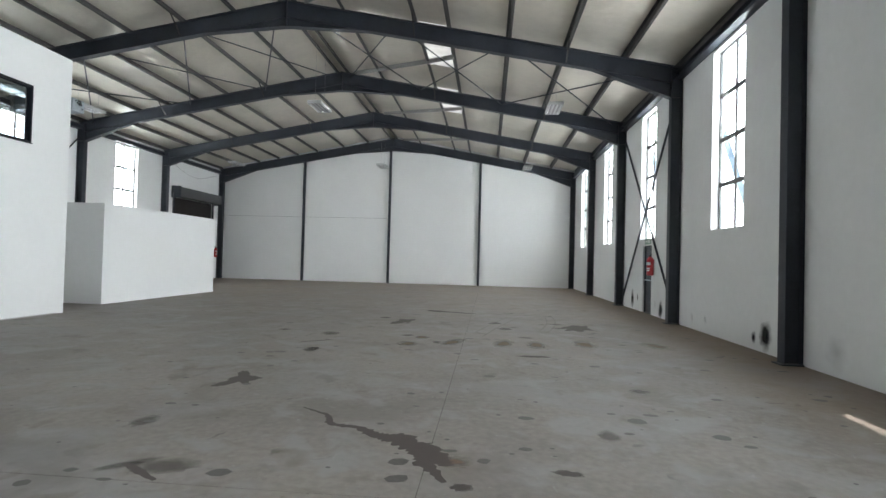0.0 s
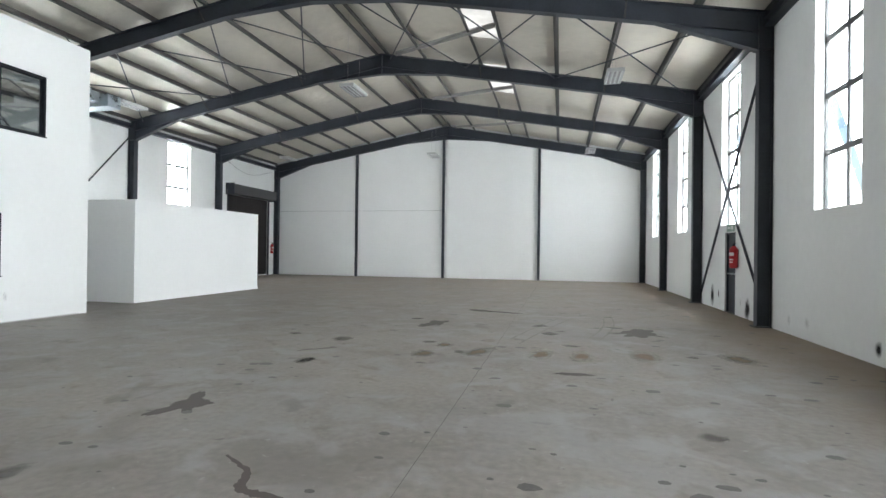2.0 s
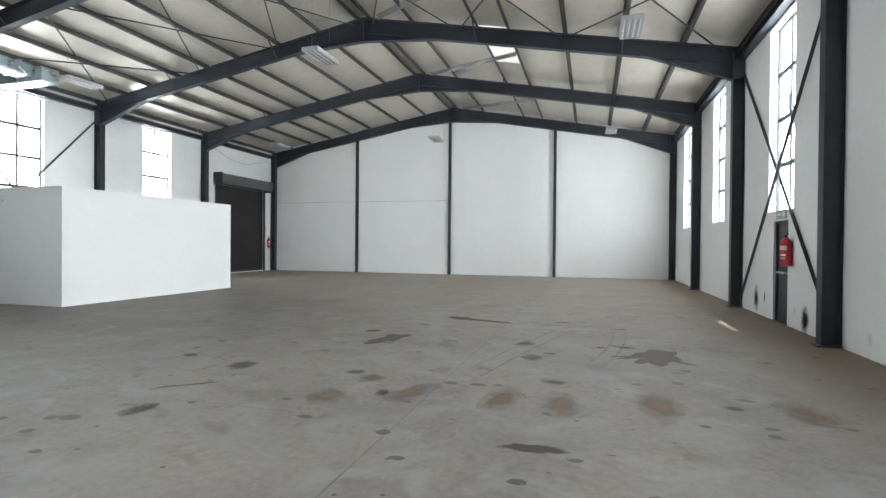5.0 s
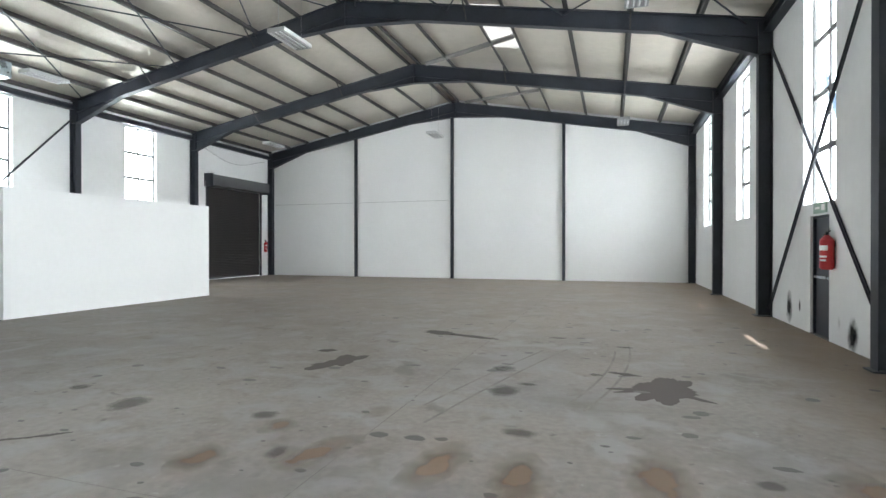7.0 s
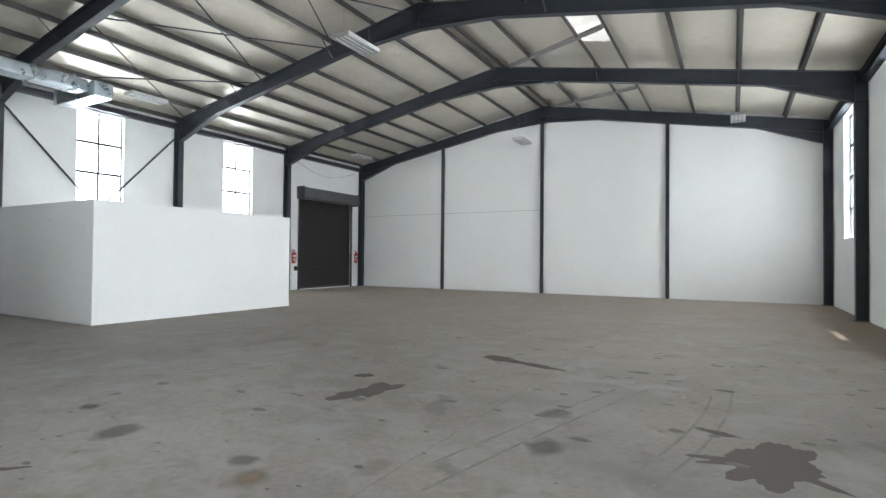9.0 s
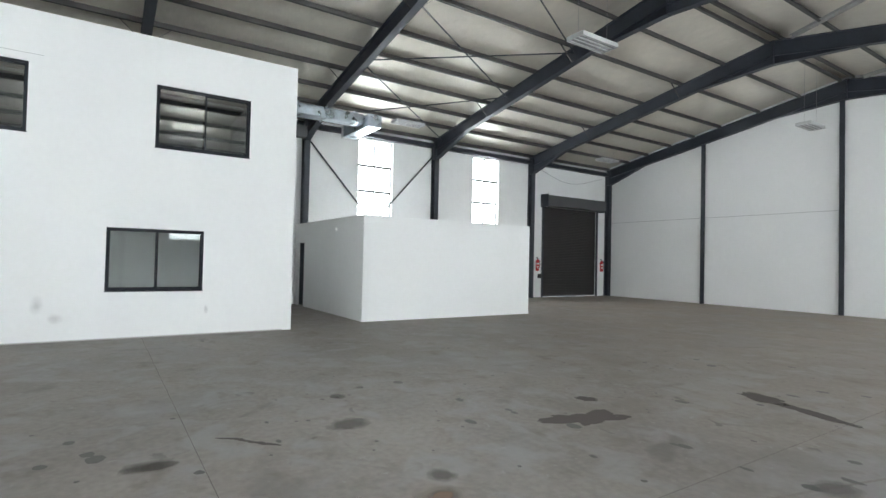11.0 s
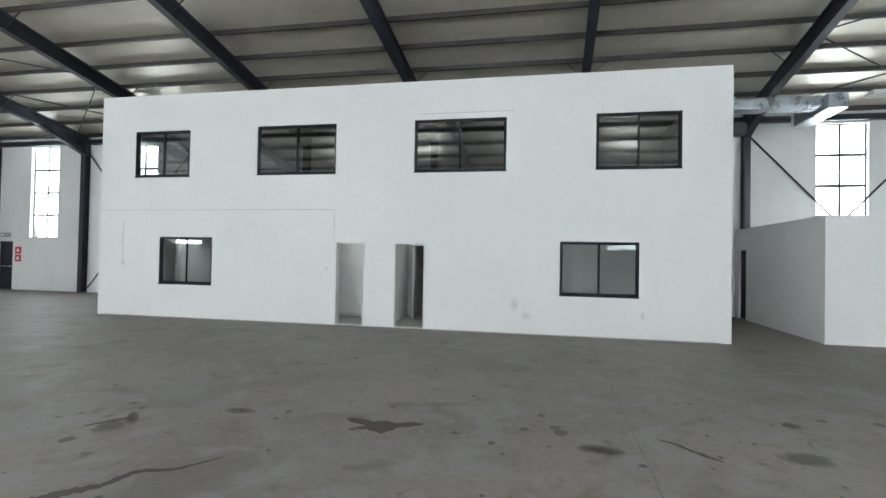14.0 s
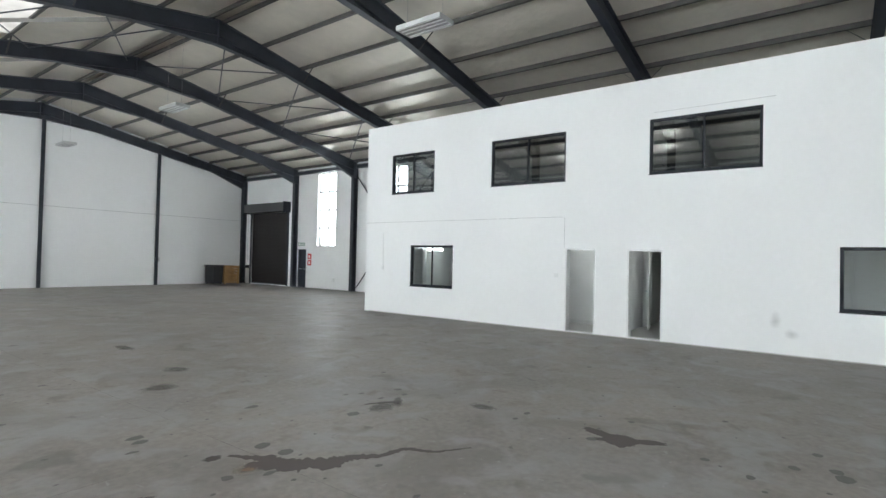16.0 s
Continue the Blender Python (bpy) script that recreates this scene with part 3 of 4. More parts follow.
def office_window(name, y0, y1, z0, z1, pane_mat, label):
    root = empty(name, (OX - 0.07, 0, 0), label=label, category="window", kind="structure")
    f, d = 0.036, 0.06
    bm = boxes(((-d, y0, z0), (d, y0 + f, z1)), ((-d, y1 - f, z0), (d, y1, z1)), ((-d, y0 + f, z0), (d, y1 - f, z0 + f)), ((-d, y0 + f, z1 - f), (d, y1 - f, z1)))
    part("window_frame", bm, M_DARKFRAME, root)
    mid = (y0 + y1) / 2
    for n, (a, b, x) in enumerate(((y0 + f, mid + 0.025, 0.02), (mid - 0.025, y1 - f, -0.02))):
        s = 0.028
        bm = boxes(((x - 0.015, a, z0 + f), (x + 0.015, a + s, z1 - f)), ((x - 0.015, b - s, z0 + f), (x + 0.015, b, z1 - f)),
                   ((x - 0.015, a + s, z0 + f), (x + 0.015, b - s, z0 + f + s)), ((x - 0.015, a + s, z1 - f - s), (x + 0.015, b - s, z1 - f)))
        sash = part("sash", bm, M_DARKFRAME, root)
        p = part("pane", boxes(((x - 0.003, a + s, z0 + f + s), (x + 0.003, b - s, z1 - f - s))), pane_mat, sash)
        p.visible_shadow = False
    part("window_sill", boxes(((-d, y0 - 0.01, z0 - 0.02), (0.085, y1 + 0.01, z0)), bevel=0.004), M_DARKFRAME, root)


for y0, y1, z0, z1 in UP:
    n += 1
    office_window("window_%d" % n, y0, y1, z0, z1, M_TINT, "dark framed sliding office window with reflective panes")
for y0, y1, z0, z1 in LOW:
    n += 1
    office_window("window_%d" % n, y0, y1, z0, z1, M_GLASS, "dark framed sliding office window at desk height")

bm = boxes(((OX, OY0, 2.835), (OX + 0.004, 0.45, 2.842)), ((OX, 0.5, 2.07), (OX + 0.004, 0.506, 2.84)), ((OX, 2.6, 5.12), (OX + 0.004, 4.9, 5.126)))
tagged(part("plaster_crack", bm, M_CABLE), "thin grey crack line in the plaster", "crack", kind="structure")
bm = boxes(((OX, -5.62, 1.35), (OX + 0.03, -5.54, 1.47)), bevel=0.005)
box(bm, (OX, -5.59, 1.47), (OX + 0.012, -5.575, 2.5))
tagged(part("switch_box", bm, M_LAMP), "small white switch box with conduit on the office wall", "switch")
tagged(part("light_switch", boxes(((OX, 0.26, 1.33), (OX + 0.02, 0.36, 1.43)), bevel=0.005), M_LAMP), "white light switch beside a doorway", "switch")

# store doorway leaf
root = empty("store_door", (-16.72, BY0 + 0.06, 0), 25, label="dark door ajar in the store room wall", category="door")
part("leaf", boxes(((0.0, 0.0, 0.01), (0.62, 0.04, 2.12)), bevel=0.004), M_DOOR, root)
part("handle", boxes(((0.52, -0.05, 1.0), (0.6, 0.0, 1.03)), bevel=0.004), M_DUCT, root, "steel handle")
tagged(part("store_sensor", boxes(((-13.4, BY0 - 0.04, 2.42), (-13.3, BY0, 2.5)), bevel=0.01), M_LAMP), "small white box high on the store wall", "sensor")


# ---- shutters ----
def roller_shutter(gate):
    y0, y1, _, z1 = gate
    root = empty("roller_shutter", (XL, 0, 0), label="closed dark brown steel roller shutter with grey hood", category="roller door", group="roller shutters", kind="structure")
    bm = bmesh.new()
    pts, z = [], 0.035
    while z < z1:
        pts += [(-0.088, z), (-0.075, z + 0.02), (-0.075, z + 0.06)]
        z += 0.08
    pts.append((-0.088, z))
    prev = None
    for x, zz in pts:
        pair = (bm.verts.new((x, y0 - 0.02, zz)), bm.verts.new((x, y1 + 0.02, zz)))
        if prev:
            bm.faces.new((prev[0], prev[1], pair[1], pair[0]))
        prev = pair
    for x, zz in reversed([(x - 0.02, zz) for x, zz in pts]):
        pair = (bm.verts.new((x, y0 - 0.02, zz)), bm.verts.new((x, y1 + 0.02, zz)))
        bm.faces.new((prev[0], prev[1], pair[1], pair[0]))
        prev = pair
    part("curtain", bm, M_SHUTTER, root)
    part("bottom_bar", boxes(((-0.12, y0 + 0.05, 0.02), (-0.06, y1 - 0.6, 0.09)), bevel=0.005), M_HOOD, root)
    for y in (y0, y1):
        part("guide_rail", boxes(((0.0, y - 0.05, 0), (0.06, y + 0.05, z1)), bevel=0.004), M_STEEL, root)
    part("hood", boxes(((0.0, y0 - 0.12, z1), (0.48, y1 + 0.12, z1 + 0.5)), bevel=0.012), M_HOOD, root)
    bm = boxes(((0.0, y0 - 0.16, z1 - 0.05), (0.5, y0 - 0.125, z1 + 0.55)), ((0.0, y1 + 0.125, z1 - 0.05), (0.5, y1 + 0.16, z1 + 0.55)))
    part("end_plate", bm, M_STEEL, root)
    y = y0 - 0.2
    bm = rod(bmesh.new(), (0.12, y, 0.95), (0.12, y, z1 + 0.2), 0.008)
    part("hand_chain", bm, M_CABLE, root)
    bm = boxes(((0.02, y - 0.1, 0.9), (0.16, y + 0.08, 1.1)), bevel=0.02)
    rod(bm, (0.16, y, 1.0), (0.24, y, 1.0), 0.06, 12)
    part("chain_lock", bm, M_BLACK, root)


roller_shutter(GATE_F)
roller_shutter(GATE_B)

cu = bpy.data.curves.new("cable", 'CURVE')
cu.dimensions, cu.bevel_depth = '3D', 0.010
sp = cu.splines.new('BEZIER')
sp.bezier_points.add(2)
for p, co in zip(sp.bezier_points, ((XL + 0.04, 22.9, 6.05), (XL + 0.04, 25.0, 5.55), (XL + 0.04, 27.4, 6.0))):
    p.co = co
    p.handle_left_type = p.handle_right_type = 'AUTO'
cu.materials.append(M_CABLE)
tagged(new("cable", cu), "thin grey cable drooping across the wall", "cable")


# ---- doors in the long walls ----
def plain_door(name, x, s, door, label):
    y0, y1, _, z1 = door
    root = empty(name, (x, (y0 + y1) / 2, 0), label=label, category="door", kind="structure")
    w = (y1 - y0) / 2
    bm = boxes(((-0.06, -w, 0), (0.06, -w + 0.05, z1)), ((-0.06, w - 0.05, 0), (0.06, w, z1)), ((-0.06, -w + 0.05, z1 - 0.05), (0.06, w - 0.05, z1)))
    part("door_lining", bm, M_STEEL, root)
    leaf = part("leaf", boxes(((-0.025, -w + 0.05, 0.01), (0.025, w - 0.05, z1 - 0.05)), bevel=0.003), M_DOOR, root)
    part("push_bar", boxes(((s * 0.04, -w + 0.1, 0.98), (s * 0.08, w - 0.1, 1.02)), bevel=0.008), M_DUCT, leaf, "steel push bar")
    part("threshold", boxes(((-0.1, -w, 0.0), (0.1, w, 0.012))), M_BLACK, root)


plain_door("door_1", XR + 0.10, -1, DOOR_R, "dark navy emergency exit door with steel push bar")
plain_door("door_2", XL - 0.10, 1, DOOR_L, "dark navy personnel door beside the shutter")


def exit_sign(x, s, y, z):
    root = empty("exit_sign", (x, y, z), label="small green and white exit sign above the door", category="sign", group="exit signs")
    a, b = sorted((0, s * 0.02))
    part("plate", boxes(((a, -0.28, -0.09), (b, 0.28, 0.09)), bevel=0.003), M_GREEN, root)
    a, b = sorted((s * 0.02, s * 0.023))
    part("pictogram", boxes(((a, -0.22, -0.05), (b, -0.08, 0.05)), ((a, 0.0, -0.02), (b, 0.2, 0.02))), M_WHITE, root)


exit_sign(XR, -1, 14.3, 2.17)
exit_sign(XL, 1, -17.55, 2.36)


def extinguisher(x, s, y, z, cover=False):
    root = empty("fire_extinguisher", (x + s * 0.10, y, z), label="red fire extinguisher in a red cover with white label" if cover else "red fire extinguisher on the wall", category="fire extinguisher", group="fire extinguishers")
    r = 0.098 if cover else 0.085
    bm = rod(bmesh.new(), (0, 0, 0), (0, 0, 0.46), r, 20)
    rod(bm, (0, 0, 0.46), (0, 0, 0.54), r, 20, 0.035)
    edges = [e for e in bm.edges if abs(e.verts[0].co.z - e.verts[1].co.z) < 1e-4 and e.verts[0].co.z < 0.01]
    bmesh.ops.bevel(bm, geom=edges, offset=0.02, segments=2, affect='EDGES')
    body = part("cylinder", bm, M_RED, root)
    bm = rod(bmesh.new(), (0, 0, 0.54), (0, 0, 0.60), 0.022, 10)
    box(bm, (-0.015, -0.1, 0.59), (0.015, 0.03, 0.615), 0.004)
    box(bm, (-0.012, -0.09, 0.625), (0.012, 0.03, 0.64), 0.004)
    part("valve", bm, M_BLACK, root, "black valve and lever")
    bm = rod(bmesh.new(), (0, 0.02, 0.58), (s * 0.02, r + 0.025, 0.50), 0.012)
    rod(bm, (s * 0.02, r + 0.025, 0.50), (s * 0.02, r + 0.025, 0.15), 0.012)
    part("hose", bm, M_BLACK, root)
    for z0, z1, half in ((0.30, 0.38, 0.75), (0.19, 0.22, 0.6), (0.13, 0.16, 0.5)):
        bm = bmesh.new()
        ring = []
        for i in range(9):
            a = (math.pi if s < 0 else 0) + (i / 8 - 0.5) * 2 * half + (0.6 if s < 0 else -0.6)
            ring.append((math.cos(a) * (r + 0.003), math.sin(a) * (r + 0.003)))
        for p, q in zip(ring, ring[1:]):
            bm.faces.new([bm.verts.new((*p, z0)), bm.verts.new((*q, z0)), bm.verts.new((*q, z1)), bm.verts.new((*p, z1))])
        part("label_plate", bm, M_WHITE, body, "white label")
    part("bracket", boxes((sorted((-s * 0.10, -s * 0.07))[:1] + [-0.03, 0.35], sorted((-s * 0.10, -s * 0.07))[1:] + [0.03, 0.45])), M_BLACK, root)


extinguisher(XR, -1, 13.74, 1.16, True)
extinguisher(XL, 1, 22.92, 1.24)
extinguisher(XL, 1, 27.42, 1.24)
for z in (1.36, 1.70):
    root = empty("fire_sign", (XL, -16.85, z), label="square red fire sign with a white symbol", category="sign", group="fire signs")
    part("plate", boxes(((0, -0.16, -0.15), (0.01, 0.16, 0.15)), bevel=0.002), M_RED, root)
    part("pictogram", boxes(((0.01, -0.07, -0.07), (0.012, 0.05, 0.06))), M_WHITE, root)
tagged(part("socket_box", boxes(((XL, -15.0, 0.38), (XL + 0.05, -14.82, 0.58)), bevel=0.008), M_LAMP), "white socket box low on the wall", "socket")
root = empty("wall_socket", (-11.9, YB, 1.35), label="small grey box on the gable wall", category="socket")
part("box", boxes(((-0.1, 0, -0.1), (0.1, 0.08, 0.1)), bevel=0.01), M_CABLE, root)


# ---- crate and bin in the far corner ----
def crate():
    root = empty("wooden_crate", (-15.62, -22.4, 0), label="slatted pale wooden crate in the corner", category="crate")
    w, d, h = 0.45, 0.45, 1.05
    for sx in (-1, 1):
        for sy in (-1, 1):
            x, y = sx * (w - 0.04), sy * (d - 0.04)
            part("post", boxes(((x - 0.04, y - 0.04, 0.0), (x + 0.04, y + 0.04, h)), bevel=0.004), M_WOOD, root)
    for i in range(6):
        z = 0.12 + i * 0.16
        for sy in (-1, 1):
            a, b = sorted((sy * d, sy * (d + 0.02)))
            part("slat", boxes(((-w, a, z), (w, b, z + 0.135)), bevel=0.003), M_WOOD, root)
        for sx in (-1, 1):
            a, b = sorted((sx * w, sx * (w + 0.02)))
            part("slat", boxes(((a, -d, z), (b, d, z + 0.135)), bevel=0.003), M_WOOD, root)
    part("base", boxes(((-w + 0.08, -d + 0.0, 0.06), (w - 0.08, d, 0.1))), M_WOOD, root)


crate()
root = empty("black_bin", (-14.78, -22.4, 0), label="large black plastic bin beside the crate", category="bin")
bm = bmesh.new()
prism(bm, [(-0.28, 0.05), (0.28, 0.05), (0.32, 1.02), (-0.32, 1.02)], "y", -0.45, 0.45)
bmesh.ops.bevel(bm, geom=list(bm.edges), offset=0.03, segments=2, affect='EDGES')
part("body", bm, M_BLACK, root)
part("lid", boxes(((-0.34, -0.48, 1.02), (0.34, 0.48, 1.09)), bevel=0.02), M_BLACK, root)
for x in (-0.2, 0.2):
    for y in (-0.35, 0.35):
        part("wheel", rod(bmesh.new(), (x - 0.02, y, 0.05), (x + 0.02, y, 0.05), 0.05, 12), M_BLACK, root)

# ---- hanging lamps ----
def tube_lamp(x, y, z):
    root = empty("hanging_lamp", (x, y, z), label="white four tube fluorescent fitting hung below the roof", category="lamp", group="hall lamps")
    w, l = 0.22, 0.54
    bm = boxes(((-w, -l, 0.03), (w, l, 0.045)), ((-w, -l, -0.05), (-w + 0.012, l, 0.03)), ((w - 0.012, -l, -0.05), (w, l, 0.03)),
               ((-w + 0.012, -l, -0.05), (w - 0.012, -l + 0.012, 0.03)), ((-w + 0.012, l - 0.012, -0.05), (w - 0.012, l, 0.03)))
    part("housing", bm, M_FITTING, root)
    for i in range(4):
        u = -0.165 + 0.11 * i
        part("tube", rod(bmesh.new(), (u, -l + 0.02, -0.02), (u, l - 0.02, -0.02), 0.019, 10), M_TUBE, root)
    for i in range(3):
        u = -0.12 + 0.12 * i
        part("reflector_fin", boxes(((u - 0.008, -l + 0.02, -0.045), (u + 0.008, l - 0.02, 0.03))), M_CABLE, root)
    top = sheet_z(x) - z
    for yy in (-l + 0.1, l - 0.1):
        part("hanger", rod(bmesh.new(), (0, yy, 0.045), (0, yy, top), 0.003, 6), M_CABLE, root)
    return root


for x, y in ((-6.45, 14.3), (-6.58, 24.9), (0.98, 14.45), (0.94, 24.88), (-14.4, 24.6), (-14.5, 14.45), (-6.45, -0.6), (-6.6, -10.7), (-6.8, -20.4)):
    tube_lamp(x, y, 6.26)

# ---- duct ----
def duct(x0, x1, y0, y1, z0, z1, root):
    bm = boxes(((x0, y0, z0), (x1, y1, z1)), bevel=0.07)
    part("trunk", bm, M_DUCT, root)
    y = y0 + 0.02
    while y < y1:
        part("joint_flange", boxes(((x0 - 0.02, y, z0 - 0.02), (x1 + 0.02, y + 0.03, z1 + 0.02))), M_DUCT, root)
        y += 0.85


root = empty("air_duct", (0, 0, 0), label="shiny galvanised air duct under the eaves", category="duct")
duct(-14.1, -13.55, OY1 + 0.004, 12.4, 5.70, 6.02, root)
part("outlet", boxes(((-15.2, 12.4, 5.60), (-13.3, 12.86, 5.98)), bevel=0.03), M_DUCT, root)
part("outlet_lip", boxes(((-15.25, 12.36, 5.57), (-15.2, 12.9, 6.01))), M_LAMP, root)
root = empty("air_duct", (0, 0, 0), label="short dull steel duct beside the office wall", category="duct")
part("trunk", boxes(((-15.6, OY1 + 0.004, 5.45), (-15.2, 11.2, 5.8)), bevel=0.012), M_HOOD, root)

# ---- floor ----
base = tagged(part("floor", boxes(((XL - WALL, YB - WALL, -0.12), (XR + WALL, YF + WALL, -0.006))), M_FLOOR), "worn stained concrete floor with saw cut joints", "floor", kind="structure")
xs = [XL, -11.7, -6.5, -1.36, XR]
ys = [YB] + [1.36 + 5.2 * k for k in range(-4, 6)] + [YF]
for x0, x1 in zip(xs, xs[1:]):
    for y0, y1 in zip(ys, ys[1:]):
        part("concrete_slab", boxes(((x0 + 0.003, y0 + 0.003, -0.02), (x1 - 0.003, y1 - 0.003, 0.0))), M_FLOOR, base)

M_JOINT = material("dirt_in_joint", (0.11, 0.10, 0.09), 0.9, vary=0.3, scale=3)
for x in xs[1:-1]:
    part("joint_filler", boxes(((x - 0.003, YB, -0.006), (x + 0.003, YF, -0.0015))), M_JOINT, base, "dark dirt in the saw cut")
for y in ys[1:-1]:
    part("joint_filler", boxes(((XL, y - 0.003, -0.006), (XR, y + 0.003, -0.002))), M_JOINT, base, "dark dirt in the saw cut")

# ---- stains ----
rng = random.Random(7)


def blob(name, x, y, a, b, turn, mat, label, rough=0.25, lobes=5):
    bm = bmesh.new()
    ph = [rng.uniform(0, 6.28) for _ in range(4)]
    ring = []
    for i in range(48):
        t = 2 * math.pi * i / 48
        r = 0.92 + rough * (0.5 * math.sin(2 * t + ph[0]) + 0.35 * math.sin(lobes * t + ph[1]) + 0.25 * math.sin(9 * t + ph[2]) + 0.15 * math.sin(17 * t + ph[3]))
        ring.append(bm.verts.new((r * math.cos(t), r * math.sin(t), 0)))
    bm.faces.new(ring)
    ob = part(name, bm, mat)
    blob.level = 0.002 + (blob.level + 0.0002) % 0.003
    ob.matrix_world = pose(x, y, blob.level, 0, 0, turn) @ Matrix.Diagonal((a, b, 1, 1))
    ob.visible_shadow = False
    return tagged(ob, label, "stain", "floor stains", "structure")


blob.level = 0.0
for x, y, a, b, turn in ((-1.75, 12.6, 0.50, 0.13, -16), (-2.35, 12.78, 0.34, 0.20, -10),
                         (-0.2, 6.35, 0.26, 0.09, 0), (-0.35, 1.9, 0.11, 0.06, 0), (-1.08, 1.57, 0.09, 0.06, 20), (-3.42, 10.79, 0.14, 0.12, 0), (0.67, 10.63, 0.20, 0.07, -20)):
    blob("floor_stain", x, y, a, b, turn, M_STAIN, "dark irregular damp stain on the concrete", 0.3)


def splash(x, y, r, core, arms, label):
    """A spill with ragged arms. arms: (degrees, length, half width in degrees)."""
    bm, ring = bmesh.new(), []
    for i in range(120):
        t = 360 * i / 120
        q = core
        for at, length, half in arms:
            gap = (t - at + 180) % 360 - 180
            q = max(q, length * math.exp(-(gap / half) ** 2 / 2))
        q *= 1 + 0.07 * rng.uniform(-1, 1)
        ring.append(bm.verts.new((q * math.cos(radians(t)), q * math.sin(radians(t)), 0)))
    bm.faces.new(ring)
    ob = part("floor_stain", bm, M_WET)
    ob.matrix_world = pose(x, y, 0.0053) @ Matrix.Diagonal((r, r, 1, 1))
    ob.visible_shadow = False
    tagged(ob, label, "stain", "floor stains", "structure")


def trail(points, widths, label):
    """A run of liquid that wanders along points, as wide as widths say."""
    bm, prev, n = bmesh.new(), None, 10
    for k in range((len(points) - 1) * n + 1):
        i = min(k // n, len(points) - 2)
        u = k / n - i
        p, q = Vector(points[i]), Vector(points[i + 1])
        side = (q - p).normalized().orthogonal()
        w = (widths[i] * (1 - u) + widths[i + 1] * u) / 2
        c = p.lerp(q, u) + side * rng.uniform(-0.2, 0.2) * w
        pair = [bm.verts.new((*(c + side * s * w * rng.uniform(0.7, 1.3)), 0.0051)) for s in (1, -1)]
        if prev:
            bm.faces.new((prev[0], prev[1], pair[1], pair[0]))
        prev = pair
    ob = part("floor_stain", bm, M_WET)
    ob.visible_shadow = False
    tagged(ob, label, "stain", "floor stains", "structure")


splash(1.05, 10.02, 0.58, 0.55, ((80, 1.0, 26), (58, 0.98, 18), (192, 1.0, 8), (205, 0.98, 6), (238, 0.98, 14), (270, 0.92, 22), (320, 0.98, 8), (0, 0.5, 30)), "dark spill with ragged arms on the concrete")
splash(-2.87, 10.15, 0.50, 0.36, ((250, 1.05, 22), (225, 0.7, 20), (70, 1.0, 20), (100, 0.95, 24), (310, 0.5, 20)), "long dark damp patch on the concrete")
splash(-3.80, 4.12, 0.42, 0.4, ((115, 1.0, 16), (250, 1.05, 17), (300, 0.75, 14), (20, 0.5, 25)), "dark spill shaped like a bow tie on the concrete")
trail([(-1.2, 1.62), (-1.38, 1.95), (-1.44, 2.2), (-1.62, 2.38), (-1.84, 2.45), (-2.03, 2.62), (-2.29, 2.66), (-2.4, 2.92), (-2.70, 3.12)],
      (0.04, 0.14, 0.2, 0.24, 0.13, 0.08, 0.07, 0.05, 0.02), "long dark oil run on the concrete")
trail([(-1.19, 1.9), (-1.3, 2.05), (-1.45, 2.3)], (0.08, 0.2, 0.2), "broad dark oil patch on the concrete")
trail([(-4.12, 6.75), (-4.02, 6.9), (-3.90, 6.98), (-3.76, 7.1), (-3.66, 7.2)], (0.02, 0.05, 0.04, 0.06, 0.02), "thin dark run on the concrete")
trail([(-3.06, 1.38), (-3.25, 1.5), (-3.44, 1.61)], (0.03, 0.07, 0.04), "thin dark run on the concrete")
for x, y, a, b, turn in ((-3.92, 7.93, 0.22, 0.28, 20), (-3.7, 6.2, 0.15, 0.26, 0), (-3.15, 1.6, 0.30, 0.16, 10), (0.12, 2.75, 0.12, 0.18, 0), (-3.9, 2.5, 0.12, 0.22, 0),
                         (-0.75, 10.45, 0.20, 0.22, 0), (0.72, 12.36, 0.16, 0.08, 0), (-0.34, 12.88, 0.2, 0.08, 0), (0.34, 10.5, 0.1, 0.08, 0), (-0.36, 9.82, 0.14, 0.07, 0), (-3.69, 6.24, 0.1, 0.2, 0), (-4.94, 8.23, 0.16, 0.12, 0), (-2.55, -2.01, 0.2, 0.24, 0), (-2.81, -4.39, 0.16, 0.4, 0), (-0.55, 9.5, 0.22, 0.24, 30), (0.83, 4.4, 0.15, 0.13, 0), (-1.83, 7.37, 0.1, 0.13, 0), (-0.18, 8.3, 0.2, 0.12, 0),
                         (-2.45, 8.05, 0.15, 0.14, 0), (1.49, 7.86, 0.11, 0.1, 0), (-1.9, -1.1, 0.3, 0.2, 0), (-3.4, 1.6, 0.3, 0.07, 40), (0.68, 10.6, 0.12, 0.1, 0)):
    blob("floor_stain", x, y, a, b, turn, M_STAIN2, "grey damp patch on the concrete", 0.28)
for x, y, a, b, turn in ((-2.3, 7.1, 0.24, 0.32, 0), (-1.55, 7.45, 0.22, 0.55, -20), (-0.65, 7.5, 0.23, 0.55, -8), (-0.05, 7.5, 0.24, 0.52, 0), (0.82, 7.75, 0.27, 0.58, 5), (-2.15, 7.85, 0.18, 0.24, 0), (2.1, 7.9, 0.28, 0.45, 10), (-1.15, 2.0, 0.16, 0.16, 0)):
    blob("floor_stain", x, y, a, b, turn, M_RUST, "brown rusty patch on the concrete", 0.2)

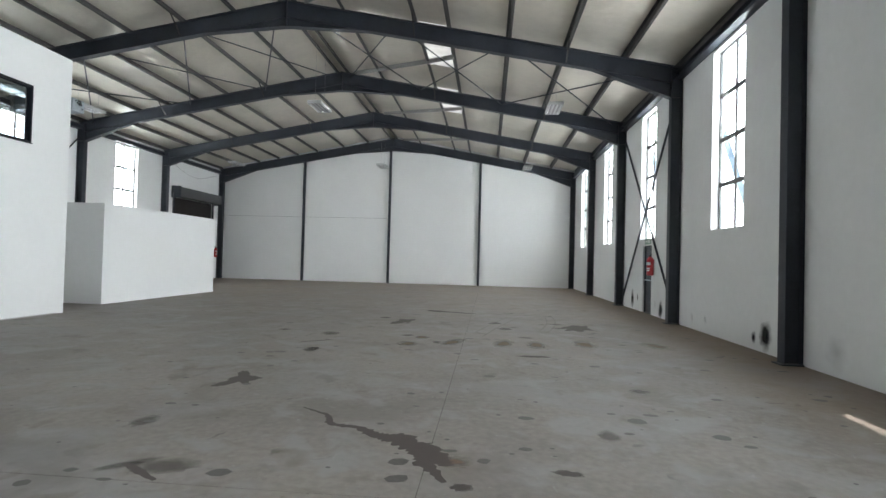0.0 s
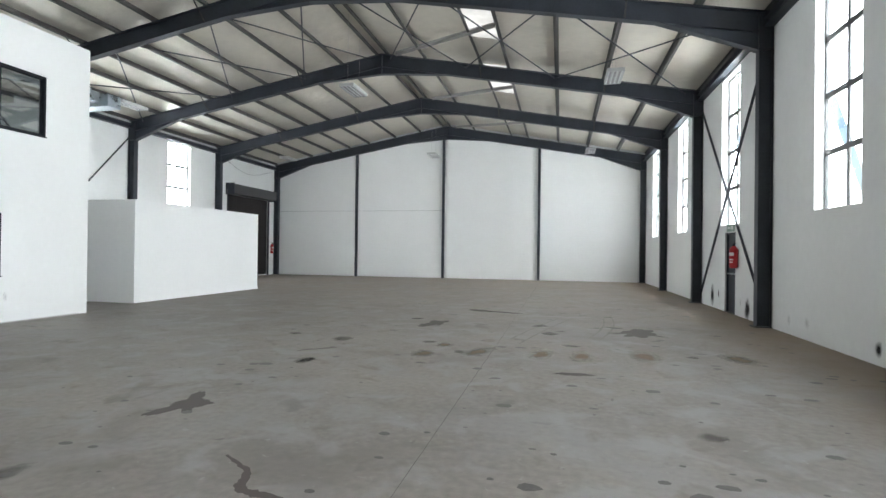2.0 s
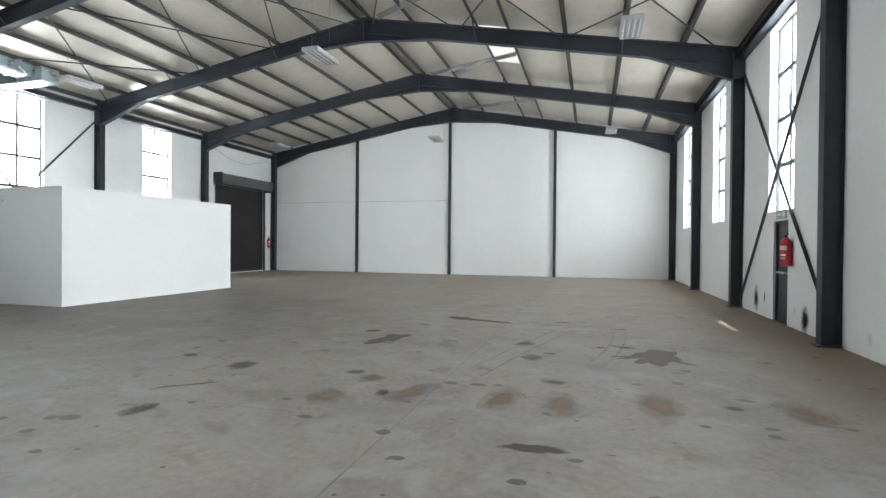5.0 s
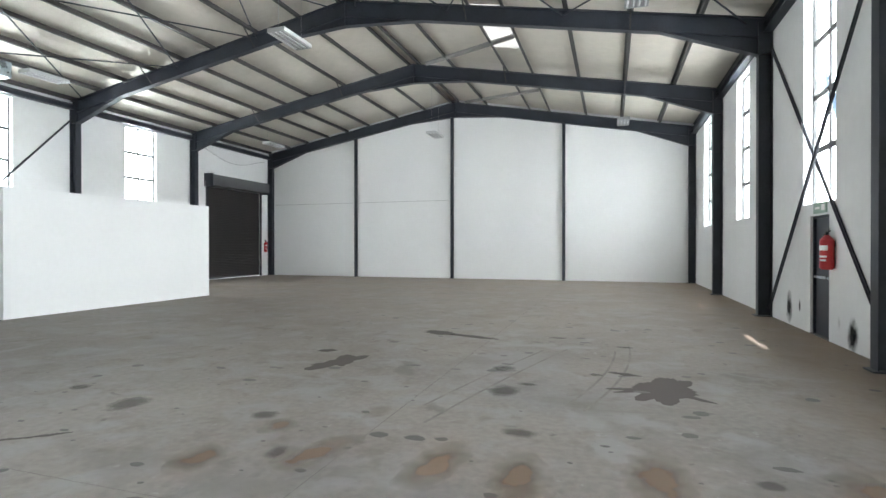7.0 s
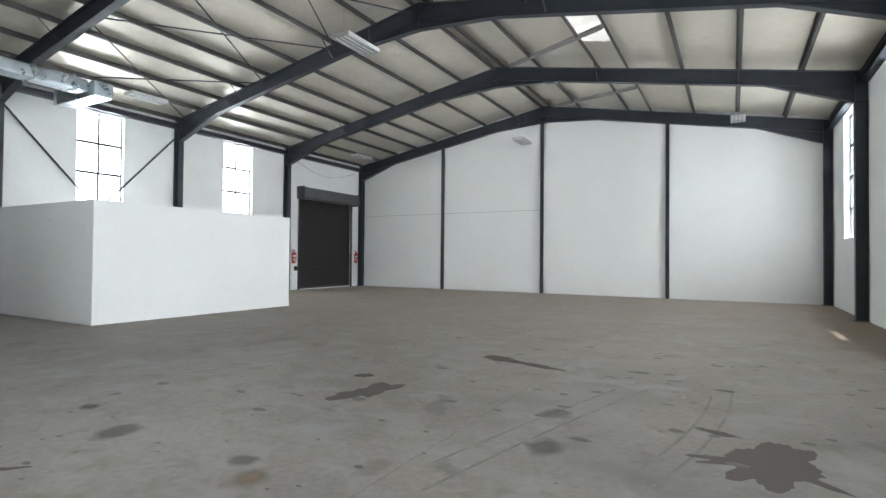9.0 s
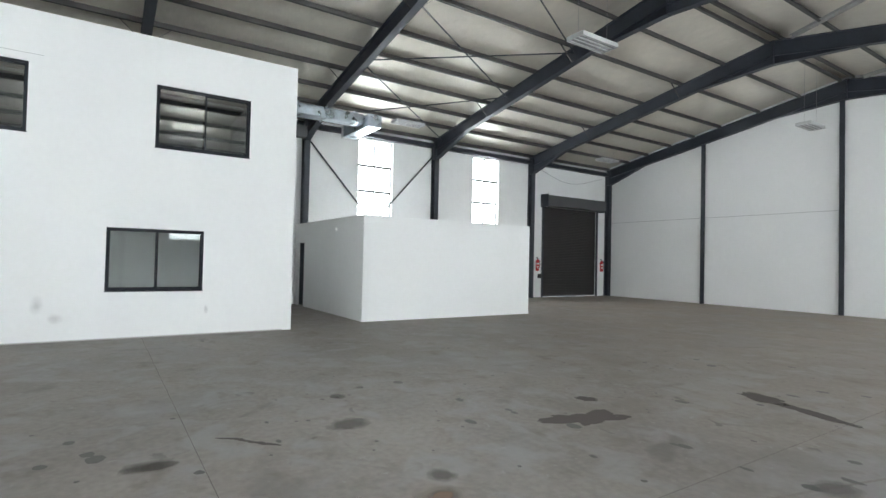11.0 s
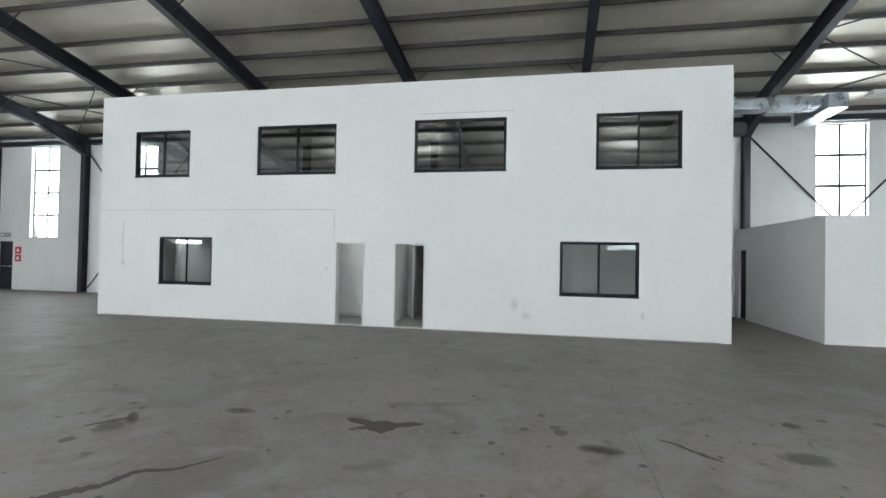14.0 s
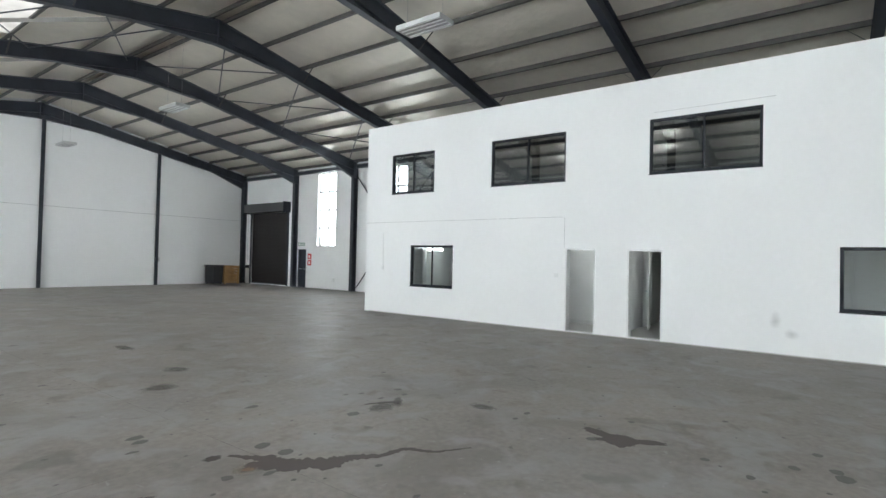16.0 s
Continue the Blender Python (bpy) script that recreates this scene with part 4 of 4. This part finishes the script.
bm = bmesh.new()
for i in range(420):
    if i < 300:
        x, y = rng.uniform(-5.5, 3.4), rng.uniform(0.5, 15)
    else:
        x, y = rng.uniform(-10, 3.5), rng.uniform(-8, 26)
    r = 0.02 + 0.085 * rng.random() ** 3
    q = rng.uniform(0.5, 1.0)
    t0 = rng.uniform(0, 3)
    bm.faces.new([bm.verts.new((x + r * math.cos(t0 + k * 0.785) * rng.uniform(0.7, 1.1), y + q * r * math.sin(t0 + k * 0.785) * rng.uniform(0.7, 1.1), 0.0055)) for k in range(8)])
M_SPOT = material("dark_drips", (0.065, 0.056, 0.05), 0.5, vary=0.3, scale=4)
ob = part("floor_drips", bm, M_SPOT)
ob.visible_shadow = False
tagged(ob, "scattered small dark drips on the concrete floor", "stain", kind="stuff")

M_MARK = material("tyre_rubber_mark", (0.195, 0.178, 0.160), 0.7, vary=0.25, scale=3)
def tyre_mark(cx, cy, r, a0, a1, w=0.03):
    bm = bmesh.new()
    prev = None
    for i in range(25):
        t = radians(a0 + (a1 - a0) * i / 24)
        pair = [bm.verts.new((cx + q * math.cos(t), cy + q * math.sin(t), 0.0016)) for q in (r - w / 2, r + w / 2)]
        if prev:
            bm.faces.new((prev[0], prev[1], pair[1], pair[0]))
        prev = pair
    ob = part("tyre_mark", bm, M_MARK)
    ob.visible_shadow = False
    tagged(ob, "faint curved tyre mark on the concrete", "tyre mark", "tyre marks", "structure")


tyre_mark(38.2, 0.4, 40.0, 163.2, 168.6)
tyre_mark(38.2, 0.4, 40.26, 163.6, 168.0)
tyre_mark(-9.4, 12.2, 10.18, -18, 2)
tyre_mark(-9.4, 12.2, 9.98, -17, -1)

# ---- marks on the walls ----
def wall_mark(name, x, y, z, a, b, mat, label, out):
    bm = bmesh.new()
    bm.faces.new([bm.verts.new((math.cos(t) * 1.2, math.sin(t) * 1.2, 0)) for t in [2 * math.pi * i / 32 for i in range(32)]])
    ob = part(name, bm, mat)
    ob.matrix_world = pose(x + out * 0.004, y, z, 90, 0, 90) @ Matrix.Diagonal((a, b, 1, 1))
    ob.visible_shadow = False
    tagged(ob, label, "stain", "wall marks", "structure")


for y, z, a, b in ((7.6, 0.30, 0.24, 0.32), (8.0, 0.22, 0.10, 0.13), (15.9, 0.34, 0.20, 0.36), (15.3, 0.42, 0.06, 0.14), (13.07, 0.22, 0.22, 0.32)):
    wall_mark("scorch_mark", XR, y, z, a, b, M_SMOKE, "black soot mark low on the white wall", -1)
for y, z, a, b in ((5.77, 0.32, 0.28, 0.30), (10.83, 0.26, 0.09, 0.14), (10.1, 0.3, 0.1, 0.14), (13.55, 0.34, 0.07, 0.14)):
    wall_mark("wall_smudge", XR, y, z, a, b, M_SMUDGE, "grey smudge low on the white wall", -1)
for y, z, a, b in ((4.94, 0.66, 0.12, 0.20), (5.2, 0.42, 0.14, 0.12), (7.7, 0.5, 0.05, 0.11)):
    wall_mark("wall_smudge", OX, y, z, a, b, M_SMUDGE, "grey smudge on the white office wall", 1)
for y, z in ((7.6, 0.28), (15.9, 0.32), (13.07, 0.2)):
    bm = rod(bmesh.new(), (XR - 0.02, y, z), (XR + 0.01, y, z), 0.055, 16)
    tagged(part("drain_hole", bm, M_SOOT), "round black hole with rim in the wall base", "hole", "wall holes", "structure")
